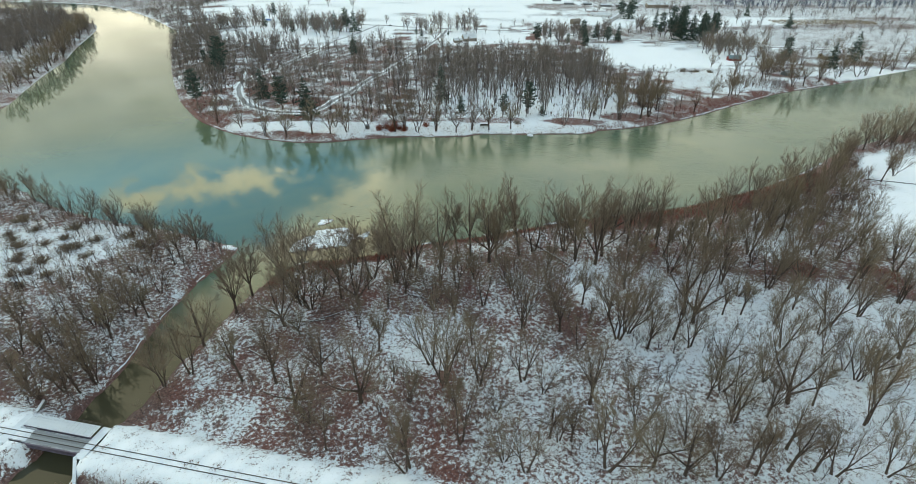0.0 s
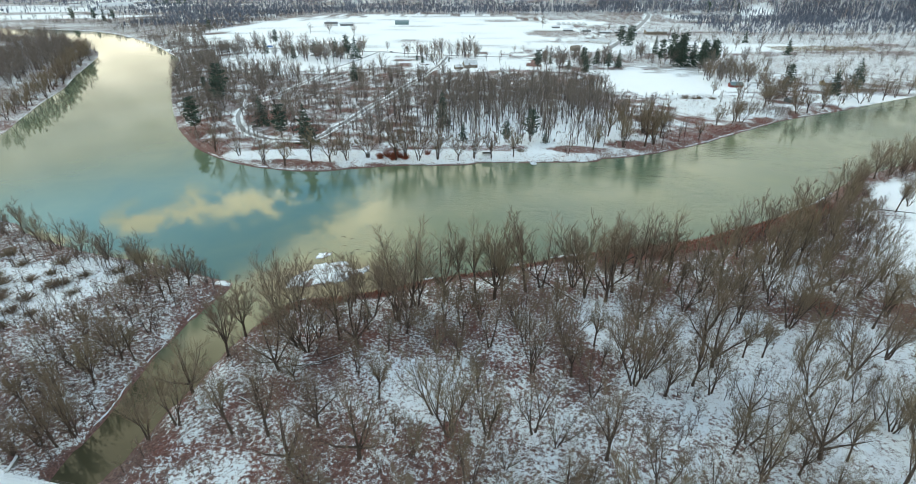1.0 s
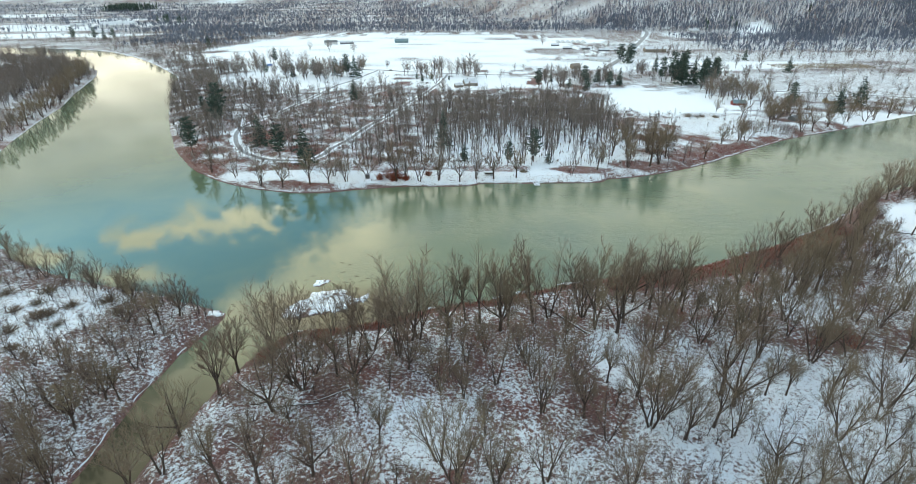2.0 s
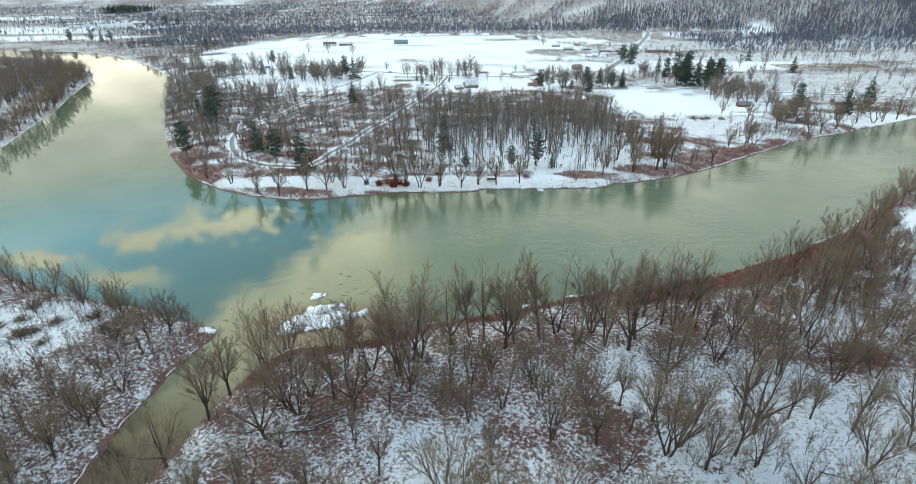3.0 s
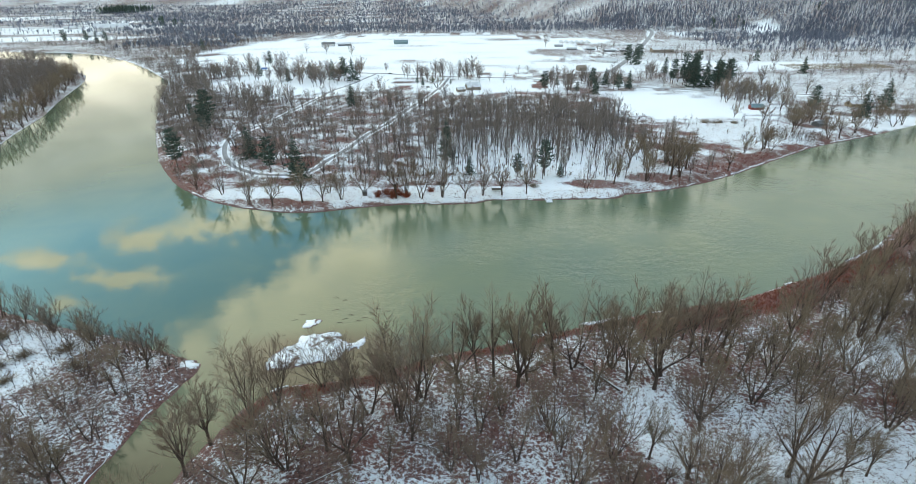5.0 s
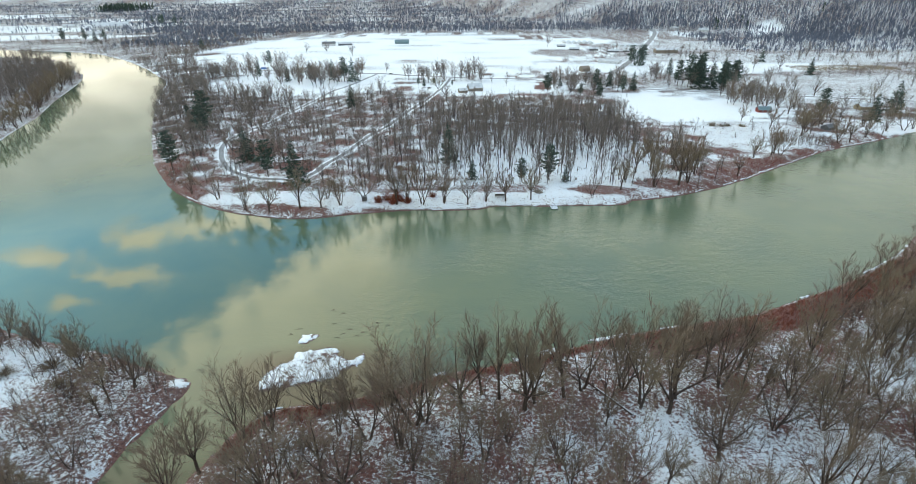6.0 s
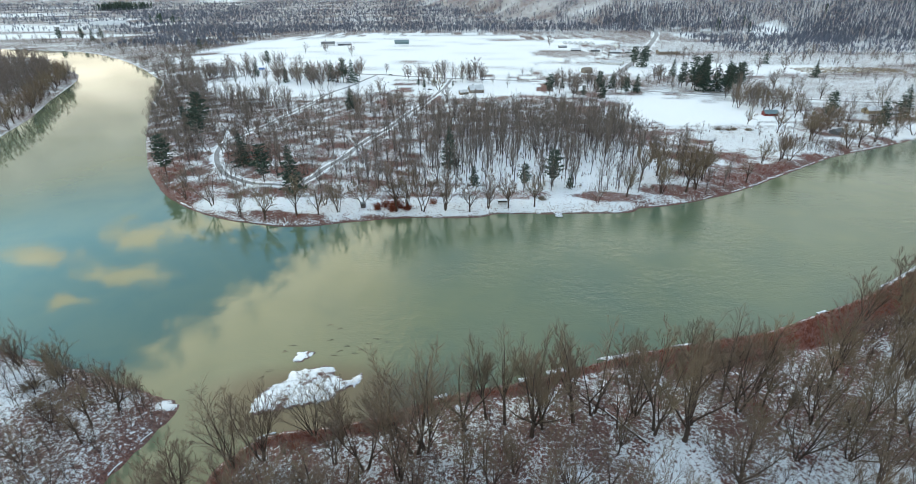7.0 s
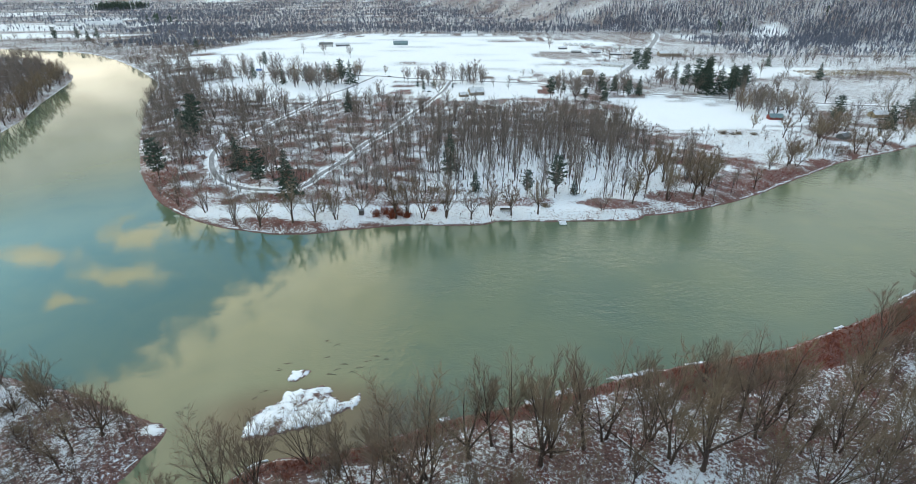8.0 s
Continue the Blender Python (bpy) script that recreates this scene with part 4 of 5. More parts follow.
# ---- firs ----
def fir_geometry(seed, height=18.0, wide=0.2, layers=24, pine=False):
    """A conifer: straight trunk, drooping boughs set with ragged sprays of needles."""
    rng = random.Random(seed)
    trunk, crown = Geo(), Geo()
    trunk.tube([(0, 0, -0.4), (0, 0, height * 0.5), (0, 0, height * 0.97)], [height * 0.014, height * 0.008, 0.02], 6)
    for i in range(layers):
        t = (i + rng.random()) / layers
        z0 = height * ((0.2 if pine else 0.06) + (0.78 if pine else 0.92) * t)
        if pine:
            reach = height * wide * (0.45 + 0.8 * t) * (1 - t) ** 0.6 * rng.uniform(0.6, 1.25) + 0.3
        else:
            reach = height * wide * (1 - t) ** 0.75 * rng.uniform(0.65, 1.2) + 0.15
        n = 7
        a0 = rng.uniform(0, 6.28)
        for k in range(n):
            a = a0 + 6.283 * k / n + rng.uniform(-0.35, 0.35)
            l = reach * rng.uniform(0.55, 1.15)
            out = Vector((math.cos(a), math.sin(a), 0))
            side = Vector((-out.y, out.x, 0))
            z = z0 + rng.uniform(-0.5, 0.5) * height / layers
            root = Vector((0, 0, z))
            tip = root + out * l + Vector((0, 0, l * (rng.uniform(0.0, 0.45) if pine else rng.uniform(-0.35, 0.05))))
            for j in range(7):
                q = root.lerp(tip, 0.2 + 0.8 * (j + rng.random()) / 7)
                size = rng.uniform(0.35, 0.75) * (0.35 + 0.3 * l)
                way3 = (out * rng.uniform(0.1, 1.0) + side * rng.uniform(-1.0, 1.0) + Vector((0, 0, rng.uniform(-0.3, 0.75)))).normalized()
                across = way3.cross(Vector((rng.uniform(-1, 1), rng.uniform(-1, 1), rng.uniform(-1, 1)))).normalized()
                n0 = len(crown.v)
                crown.v += [tuple(q - way3 * size * 0.35), tuple(q + across * size * 0.42), tuple(q + way3 * size), tuple(q - across * size * 0.42)]
                crown.f += [(n0, n0 + 1, n0 + 2), (n0, n0 + 2, n0 + 3)]
    return trunk, crown


FIRS = []
for i, (wd, ly, pn) in enumerate(((0.27, 26, False), (0.42, 24, True), (0.36, 25, True), (0.31, 26, False))):
    a, b = fir_geometry(40 + i, 18.0, wd, ly, pn)
    FIRS.append((a.mesh("trunk", BARK), b.mesh("crown", NEEDLE), 18.0))


def fir(x, y, height, k, group):
    trunk_me, crown_me, hh = FIRS[k]
    s = height / hh
    ob = thing("fir_tree", "dark green conifer standing in the snow", "tree", group, Matrix.Translation((x, y, hgt(x, y) - 0.1)) @ Matrix.Rotation(tree_rng.uniform(0, 6.28), 4, "Z") @ Matrix.Diagonal((s, s, s, 1)))
    for name, me in (("trunk", trunk_me), ("crown", crown_me)):
        o = new(name, me)
        o.parent = ob


for x, y, height in [(-191, 380, 26), (-239, 506, 16), (-204, 455, 25), (-216, 488, 31), (-146, 391, 24), (-123, 363, 24), (-101, 347, 28), (-108, 558, 22), (-262, 745, 20), (-275, 829, 22), (-213, 705, 18), (-190, 722, 22), (-160, 711, 25), (-144, 701, 29), (-134, 701, 28), (-12, 386, 27), (32, 352, 15), (49, 356, 22), (58, 352, 10), (3, 356, 14), (-54, 676, 8), (-47, 669, 10), (-36, 676, 9), (-15, 669, 7)]:
    fir(x, y, height, tree_rng.randrange(4), "firs across the river")
for x, y, height in [(86, 623, 18), (106, 663, 9), (118, 608, 11), (140, 637, 19), (137, 608, 16), (165, 622, 15), (180, 637, 17), (238, 812, 24), (246, 822, 22), (253, 735, 18), (245, 653, 30), (271, 686, 28), (258, 660, 28), (263, 637, 25), (268, 622, 27), (287, 637, 26), (280, 650, 26), (236, 660, 24), (252, 640, 26), (275, 632, 24), (262, 668, 28), (292, 650, 24), (246, 645, 22), (230, 820, 22), (160, 660, 16), (418, 837, 16), (419, 723, 18), (301, 506, 22), (339, 497, 20), (377, 526, 24), (-813, 1185, 22), (-767, 1184, 22), (-747, 1184, 20), (-727, 1184, 20), (-466, 1040, 18)]:
    fir(x, y, height * 1.2, tree_rng.choice((0, 1, 1, 2, 2, 3)), "firs across the river")


# ---- woods that nobody could count ----
def crown_template(seed, bole=0.35, leaders=4, limbs=5, twigs=6, wide=0.27, r=0.004):
    """A leafless tree one metre high: bole, leaders fanning into a dome, limbs and twigs."""
    rng = random.Random(seed)
    g = Geo()
    top = Vector((rng.uniform(-0.03, 0.03), rng.uniform(-0.03, 0.03), bole))
    g.tube([(0, 0, -0.03), top * 0.5, top], [0.015, 0.012, 0.009], 3, False)
    tips = []
    a0 = rng.uniform(0, 6.28)
    for i in range(leaders):
        a = a0 + 6.283 * i / leaders + rng.uniform(-0.5, 0.5)
        th = rng.uniform(0.15, 1.2) if i else 0.1
        q = top + Vector((math.cos(a) * wide * math.sin(th), math.sin(a) * wide * math.sin(th), (1 - bole) * 0.86 * (0.45 + 0.55 * math.cos(th)) * rng.uniform(0.9, 1.08)))
        p = top * rng.uniform(0.75, 1.0)
        g.spike(p, q, 0.0085)
        tips.append((p, q))
    g.stem = len(g.v)
    for p, q in tips:
        ax = (q - p).normalized()
        for i in range(limbs):
            t = 0.2 + 0.8 * (i + rng.random()) / limbs
            s = p.lerp(q, t)
            w3 = (aside(rng, ax, rng.uniform(0.4, 1.0)) + Vector((0, 0, 0.25))).normalized()
            e = s + w3 * rng.uniform(0.13, 0.24) * (1.15 - 0.4 * t)
            g.sliver(s, e, r * 1.5)
            for _ in range(twigs):
                u = s.lerp(e, rng.uniform(0.25, 1.0))
                g.sliver(u, u + (aside(rng, w3, rng.uniform(0.3, 0.9)) + Vector((0, 0, 0.2))) * rng.uniform(0.06, 0.13), r)
    return g.arrays()


# slim trees of a close wood, broad ones that stand free, and bushes
WOOD_T = [crown_template(200 + i, 0.3, 4, 6, 7, 0.21, 0.0026) for i in range(8)]
FAR_T = [crown_template(300 + i, 0.18, 6, 6, 8, 0.37, 0.0036) for i in range(8)]
LIGHT_T = [crown_template(330 + i, 0.2, 5, 5, 5, 0.38, 0.0058) for i in range(6)]
SAPLING_T = [crown_template(360 + i, 0.25, 4, 4, 5, 0.28, 0.0042) for i in range(6)]


def far_tree_template(seed, wide=0.34, r=0.03):
    """The lightest tree, for woods a mile off: a stem and upswept branch sprays."""
    rng = random.Random(seed)
    g = Geo()
    g.spike((0, 0, -0.03), (0, 0, 0.8), 0.013)
    g.stem = len(g.v)
    for _ in range(11):
        a, z, out = rng.uniform(0, 6.28), rng.uniform(0.3, 0.68), rng.uniform(0.2, 1.0)
        p = Vector((0, 0, z))
        g.sliver(p, p + Vector((math.cos(a) * wide * out, math.sin(a) * wide * out, rng.uniform(0.2, 0.36))), r)
    return g.arrays()


HILL_T = [far_tree_template(350 + i) for i in range(6)]
SLOPE_T = [far_tree_template(380 + i, 0.12, 0.017) for i in range(6)]


def far_trees(rows, low, high, label):
    """Trees too far and too many to keep one by one."""
    spots = []
    for x, y, *more in rows:
        spots.append((x, y, hgt(x, y) - 0.1, more[0] if more else tree_rng.uniform(low, high), tree_rng.uniform(0, 6.28), tree_rng.randrange(len(BROAD_T))))
    stuff("scattered_trees", label, "trees", BROAD_T, spots, WOOD_STUFF)


BROAD_T = [crown_template(400 + i, 0.2, 7, 8, 9, 0.38, 0.0036) for i in range(6)]
far_trees([(265, 571), (275, 562), (323, 634), (279, 533), (277, 619), (277, 499), (276, 485), (309, 493), (282, 476), (350, 533), (349, 493), (111, 579), (108, 605), (143, 684), (163, 634), (205, 683), (-26, 722), (-16, 714), (-5, 722), (5, 714), (31, 684, 12), (46, 666, 12), (-19, 579), (-264, 684), (-254, 635), (-208, 555), (-200, 555), (-170, 543)], 17, 25, "leafless trees standing about the snowy eastern fields")
far_trees([(-166, 671, 22), (-148, 677, 20), (-190, 683, 19), (-177, 693, 23), (-132, 757, 22), (-50, 700, 17), (-43, 690, 18), (-27, 729, 21), (2, 718, 24), (12, 724, 25), (112, 652, 21), (116, 636, 20), (135, 669, 19), (-162, 543), (-192, 579), (-173, 667), (-163, 667), (-158, 684), (-152, 703), (-145, 722), (-194, 684), (-212, 722), (-135, 764, 14), (-102, 764, 12), (-92, 579), (-87, 605), (-74, 720, 18), (-68, 710, 18), (-250, 812), (-250, 788), (-177, 928), (-259, 963), (-226, 963), (146, 1038), (225, 702), (339, 810), (370, 762), (403, 762), (496, 863), (587, 863), (290, 600), (300, 585)], 16, 24, "leafless trees standing about the snowy western fields")
far_trees([(-193, 404), (-212, 452), (-224, 444), (-208, 476), (-238, 533), (-305, 592), (-308, 620), (-273, 567), (-294, 635), (-148, 387), (-161, 404), (-145, 399), (-130, 399), (-170, 467), (-166, 493), (-146, 476), (-128, 444), (-126, 467), (-117, 476), (-95, 411), (-87, 452), (-90, 493), (-102, 484), (-79, 512), (-67, 387), (-76, 377), (-61, 424), (-134, 423), (-153, 444), (-107, 437), (-100, 387), (-63, 467)], 14, 21, "leafless trees on the snowy wooded point")


def scatter(seed, boxes, sizes, keep=None):
    """Random places in plan boxes (x0, x1, y0, y1, spacing) on dry land."""
    r = np.random.RandomState(seed)
    xs, ys = [], []
    for x0, x1, y0, y1, gap_m in boxes:
        n = int((x1 - x0) * (y1 - y0) / gap_m ** 2)
        xs.append(r.uniform(x0, x1, n))
        ys.append(r.uniform(y0, y1, n))
    x, y = np.concatenate(xs), np.concatenate(ys)
    z, d, which = plan(x, y)
    ok = d > 1.5
    if keep is not None:
        ok &= keep(x, y, d, which, r)
    x, y, z = x[ok], y[ok], z[ok]
    return np.stack([x, y, z - 0.1, r.uniform(sizes[0], sizes[1], len(x)), r.uniform(0, 6.28, len(x)), r.randint(0, 99, len(x))], -1)


def off_clearings(x, y, d, which, r):
    ok = np.ones(x.shape, bool)
    for lane in LANES:
        ok &= line_distance(lane, x, y, 12.0) > 3.4
    for cx, cy, rx, ry, v in CLEARINGS:
        if v < 0.28:
            ok &= np.hypot((x - cx) / rx, (y - cy) / ry) > 0.95
    return ok


def off_rail(x, y, d, which, r):
    off = (x - RAIL_P[0]) * RAIL_N[0] + (y - RAIL_P[1]) * RAIL_N[1]
    open_snow = (np.hypot((x - 52) / 10, (y - 152) / 18) < 1) | (np.hypot((x + 8) / 11, (y - 122) / 15) < 1)
    return off_clearings(x, y, d, which, r) & (np.abs(off - 1.0) > 9.0) & ~open_snow


def in_far_field(x, y):
    out = np.zeros(x.shape, bool)
    for cx, cy, rx, ry, v in FAR_FIELDS:
        out |= np.hypot((x - cx) / rx, (y - cy) / ry) < 0.95 + 0.12 * wobble(x, y, 90, 63)
    return out


def valley_wood(x, y, d, which, r):
    """Close wood with the open fields left free but for a few trees."""
    field = in_far_field(x, y)
    return off_clearings(x, y, d, which, r) & (~field | (r.uniform(0, 1, len(x)) < 0.2))


def slope_wood(x, y, d, which, r):
    return (plan(x, y)[0] > 4) & ~in_far_field(x, y)


stuff("woodland", "dense leafless wood with snow between the trunks", "woodland", WOOD_T, scatter(1, [(-25, 100, 346, 396, 9.0), (-25, 128, 396, 500, 5.7), (100, 160, 345, 420, 10.5), (-70, -25, 345, 560, 8.5), (-25, 140, 500, 540, 6.6)], (15, 21), off_clearings), WOOD_STUFF)
stuff("woodland", "leafless trees and bushes on the western edge of the point", "woodland", FAR_T + WOOD_T, scatter(15, [(-200, -65, 350, 600, 12.5), (-330, -185, 410, 760, 8.0), (-420, -200, 640, 1050, 10)], (9, 19), off_clearings), WOOD_STUFF)
stuff("woodland", "leafless wood on the western river bank", "woodland", LIGHT_T, scatter(2, [(-600, -390, 560, 920, 7.5), (-620, -330, 400, 600, 15), (-820, -600, 740, 1000, 12)], (14, 20), lambda x, y, d, which, r: (which == 2) & ((d > 42 - 26 * (y > 600)) | (r.uniform(0, 1, len(x)) < 0.15))), WOOD_STUFF)
stuff("thicket", "leafless bushes on the western river bank", "thicket", SAPLING_T, scatter(25, [(-600, -330, 380, 900, 8.0)], (3, 8), lambda x, y, d, which, r: (which == 2) & (d < 24)), BROWN_STUFF)
stuff("woodland", "scattered leafless trees between the fields", "woodland", LIGHT_T, scatter(3, [(150, 700, 450, 620, 22), (130, 800, 620, 1000, 23), (-500, -200, 760, 1150, 12), (-720, -380, 880, 1160, 14), (-1000, -400, 1100, 1330, 20), (-230, 160, 590, 760, 26)], (6, 14), off_clearings), WOOD_STUFF)
stuff("woodland", "wide leafless valley wood", "woodland", HILL_T, scatter(4, [(-750, 420, 1300, 1480, 9.0), (-1100, 420, 1480, 2100, 14), (-2600, -700, 1250, 2600, 17.5), (420, 1300, 900, 1180, 12), (-900, 500, 2100, 2900, 21)], (11, 17), valley_wood), HAZED_WOOD)
stuff("woodland", "leafless wood climbing the snowy hillside", "woodland", SLOPE_T, scatter(5, [(330, 1400, 1000, 1500, 6.6), (250, 1500, 1500, 1900, 9.5), (-300, 800, 1900, 2600, 20)], (17, 24), slope_wood), HAZED_WOOD)
stuff("woodland", "dense leafless wood along the foot of the hill", "woodland", HILL_T, scatter(35, [(430, 1250, 1030, 1250, 8.0), (-3600, -600, 2500, 3800, 48), (-600, 900, 2500, 3400, 44)], (14, 20), lambda x, y, d, which, r: ~in_far_field(x, y) & (y > 1400) | (~in_far_field(x, y) & (wobble(x, y, 260, 64) > -0.1))), HAZED_WOOD)
CONE_T = []
for i in range(4):
    cone_rng, g = random.Random(430 + i), Geo()
    g.spike((0, 0, -0.02), (0, 0, 0.9), 0.015)
    for k in range(26):
        z, a = cone_rng.uniform(0.08, 0.9), cone_rng.uniform(0, 6.28)
        reach = 0.26 * (1 - z) ** 0.8 + 0.03
        g.sliver(Vector((0, 0, z + 0.08)), Vector((math.cos(a) * reach, math.sin(a) * reach, z - 0.05)), 0.06)
    CONE_T.append(g.arrays())
stuff("conifer_wood", "dark blocks of conifers in the far valley", "woodland", CONE_T, scatter(36, [(-1390, -1245, 2190, 2370, 12), (-1250, -1150, 2900, 3050, 26), (-870, -780, 1620, 1660, 18), (420, 760, 1180, 1330, 95)], (20, 30), lambda x, y, d, which, r: off_clearings(x, y, d, which, r)), NEEDLE)
stuff("scattered_trees", "rounded leafless trees round the farmsteads", "trees", BROAD_T, scatter(37, [(-228, -128, 662, 742, 15), (-62, 22, 684, 728, 13), (95, 178, 606, 684, 15), (246, 300, 540, 600, 15), (-330, -215, 690, 830, 19), (215, 330, 640, 700, 22)], (13, 23), lambda x, y, d, which, r: np.min([line_distance(lane, x, y, 12.0) for lane in LANES], axis=0) > 4), WOOD_STUFF)
stuff("woodland", "leafless wood closing the western end of the fields", "woodland", HILL_T, scatter(38, [(-640, -330, 1040, 1340, 9.0)], (11, 16), lambda x, y, d, which, r: x < -436 + 0.5 * np.maximum(y - 1175, 0) + 10 * wobble(x, y, 60, 74)), HAZED_WOOD)
stuff("undergrowth", "brown leafless undergrowth below the trees", "undergrowth", HILL_T, scatter(16, [(-210, 150, 345, 590, 5.0), (-330, -200, 420, 760, 6.0), (150, 330, 430, 560, 9.0)], (2.0, 5.0), off_clearings), BROWN_STUFF)

stuff("thicket", "dense leafless thicket along the river bank", "thicket", LIGHT_T, scatter(21, [(120, 330, 185, 345, 3.7)], (5, 11), lambda x, y, d, which, r: (which == 4) & (d < 26 + 16 * (x < 200)) & (d > 3 + 13 * (x < 200)) & off_clearings(x, y, d, which, r)), BROWN_STUFF)
stuff("thicket", "leafless bushes and young trees on the spit", "thicket", SAPLING_T, scatter(24, [(-150, -94, 94, 190, 6.0), (-215, -150, 92, 150, 7.0)], (5, 12), lambda x, y, d, which, r: (which == 3) & off_clearings(x, y, d, which, r) & (np.hypot((x + 172) / 40, (y - 172) / 21) > 1) & (np.abs((x - RAIL_P[0]) * RAIL_N[0] + (y - RAIL_P[1]) * RAIL_N[1]) > 9)), BROWN_STUFF)
stuff("thicket", "dense leafless thicket along the edge of the spit", "thicket", SAPLING_T, scatter(22, [(-330, -90, 170, 300, 3.6)], (4.5, 9), lambda x, y, d, which, r: (which == 3) & (d < 11)), BROWN_STUFF)
stuff("thicket", "low brown thicket beside the farm track", "thicket", SAPLING_T, scatter(26, [(222, 268, 416, 450, 2.8)], (3.5, 8), lambda x, y, d, which, r: (which == 1) & (np.hypot((x - 246) / 22, (y - 434) / 14) < 1)), BROWN_STUFF)
stuff("dry_brush", "brown weeds and brambles on the far river bank", "brush", HILL_T, scatter(23, [(-215, 330, 300, 470, 4.5)], (0.8, 2.2), lambda x, y, d, which, r: (which == 1) & (d < 7) & (d > 2.2)), BROWN_STUFF)
stuff("thicket", "brown leafless bushes beside the creek below the railway", "thicket", SAPLING_T, scatter(27, [(-92, -60, 52, 71, 2.3)], (2.5, 5.5), lambda x, y, d, which, r: (which == 4) & (np.abs((x - RAIL_P[0]) * RAIL_N[0] + (y - RAIL_P[1]) * RAIL_N[1] - 1.0) > 8) & (r.uniform(0, 1, len(x)) < np.where(x < -76, 1.0, 0.25))), BROWN_STUFF)
# saplings of the near woods
stuff("saplings", "thin leafless saplings among the trees", "saplings", SAPLING_T, scatter(6, [(-80, 170, 78, 200, 6.8), (-220, -100, 95, 215, 5.0), (150, 260, 150, 290, 7.5), (-130, 120, 40, 75, 9)], (4, 9), off_rail), BROWN_STUFF)




# ---- brush ----
def brush_template(seed, stems=9):
    rng = random.Random(seed)
    g = Geo()
    for _ in range(stems):
        a, l = rng.uniform(0, 6.28), rng.uniform(0.5, 1.0)
        p = Vector((rng.uniform(-0.3, 0.3), rng.uniform(-0.3, 0.3), -0.05))
        q = p + Vector((math.cos(a) * 0.45 * l, math.sin(a) * 0.45 * l, l))
        u = Vector((-math.sin(a), math.cos(a), 0)) * 0.03
        n = len(g.v)
        g.v += [tuple(p - u), tuple(p + u), tuple(q)]
        g.f.append((n, n + 1, n + 2))
    return g.arrays()


BRUSH_T = [brush_template(500 + i) for i in range(6)]


def red_ground(x, y, d, which, r):
    br, re = cover(x, y, d, which)
    return (re > 0.5) & (br > 0.7)


def brown_ground(x, y, d, which, r):
    br, re = cover(x, y, d, which)
    return (r.uniform(0, 1, len(x)) < br * 1.1 - 0.1) & (re <= 0.6)


stuff("red_brush", "rust-red dead weeds and brambles on the river bank", "brush", BRUSH_T, scatter(7, [(-70, 190, 150, 265, 0.8), (-215, 270, 300, 425, 1.8)], (0.9, 1.9), red_ground), RED_STUFF)
stuff("dry_brush", "brown dry weeds poking through the snow", "brush", BRUSH_T, scatter(8, [(-85, 175, 72, 225, 1.12), (-225, -90, 92, 240, 1.3)], (0.5, 1.2), lambda x, y, d, which, r: brown_ground(x, y, d, which, r) & off_rail(x, y, d, which, r)), BROWN_STUFF)


# ---- railway and creek bridge ----
def on_line(u, v, z):
    """A place along (u) and beside (v, to the north) the railway."""
    p = RAIL_P + RAIL_D * u + RAIL_N * v
    return (float(p[0]), float(p[1]), z)


TRACK_TURN = math.atan2(RAIL_D[1], RAIL_D[0])
LINE_AT = Matrix.Translation((RAIL_P[0], RAIL_P[1], 0)) @ Matrix.Rotation(TRACK_TURN, 4, "Z")

track = thing("railway_track", "single railway track with dark rails in snow", "railway", at=LINE_AT)
for v in (-0.7175, 0.7175):
    g = Geo()
    g.box(-260, v - 0.07, 5.0, 260, v + 0.07, 5.05)
    g.box(-260, v - 0.015, 5.05, 260, v + 0.015, 5.15)
    g.box(-260, v - 0.045, 5.15, 260, v + 0.045, 5.2)
    part("rail", g, RAIL, track)

bridge = thing("railway_bridge", "short steel girder railway bridge over a dark creek", "bridge", at=LINE_AT)
U0, U1 = -12.8, 7.0
for v, label in ((-2.0, "purple-grey plate girder"), (2.25, "purple-grey plate girder")):
    g = Geo()
    top = 5.0 if v < 0 else 5.55
    g.box(U0, v - 0.02, 3.55, U1, v + 0.02, top)
    for z in (3.55, top - 0.06):
        g.box(U0, v - 0.2, z, U1, v + 0.2, z + 0.06)
    u = U0 + 0.4
    while u < U1:
        g.box(u - 0.03, v - 0.16, 3.61, u + 0.03, v + 0.16, top - 0.06)
        u += 1.6
    part("girder", g, STEEL, bridge, label)
tie_me = None
for i in range(38):
    u = U0 + 0.3 + i * 0.52
    if tie_me is None:
        g = Geo()
        g.box(-0.13, -1.85, 4.74, 0.13, 1.75, 4.99)
        tie_me = g.mesh("sleeper", SNOWY_TIE)
    o = new("sleeper", tie_me)
    o.parent, o.location = bridge, (u, 0, 0)
g = Geo()
for v in (-1.8, 1.75):
    g.box(U0 - 0.3, v - 0.12, 5.0, U1 + 0.3, v + 0.12, 5.16)
part("guard_timber", g, SNOWY_TIE, bridge, "snow-dusted guard timbers")
slat_me = None
for i in range(46):
    if slat_me is None:
        g = Geo()
        g.box(-0.15, 2.1, 5.6, 0.15, 5.55, 5.68)
        slat_me = g.mesh("deck_plank", SNOW)
    o = new("deck_plank", slat_me)
    o.parent, o.location = bridge, (U0 + 0.25 + i * 0.43, 0, 0.02 * math.sin(i * 2.3))
g = Geo()
g.box(U0, 2.3, 5.35, U1, 2.5, 5.6)
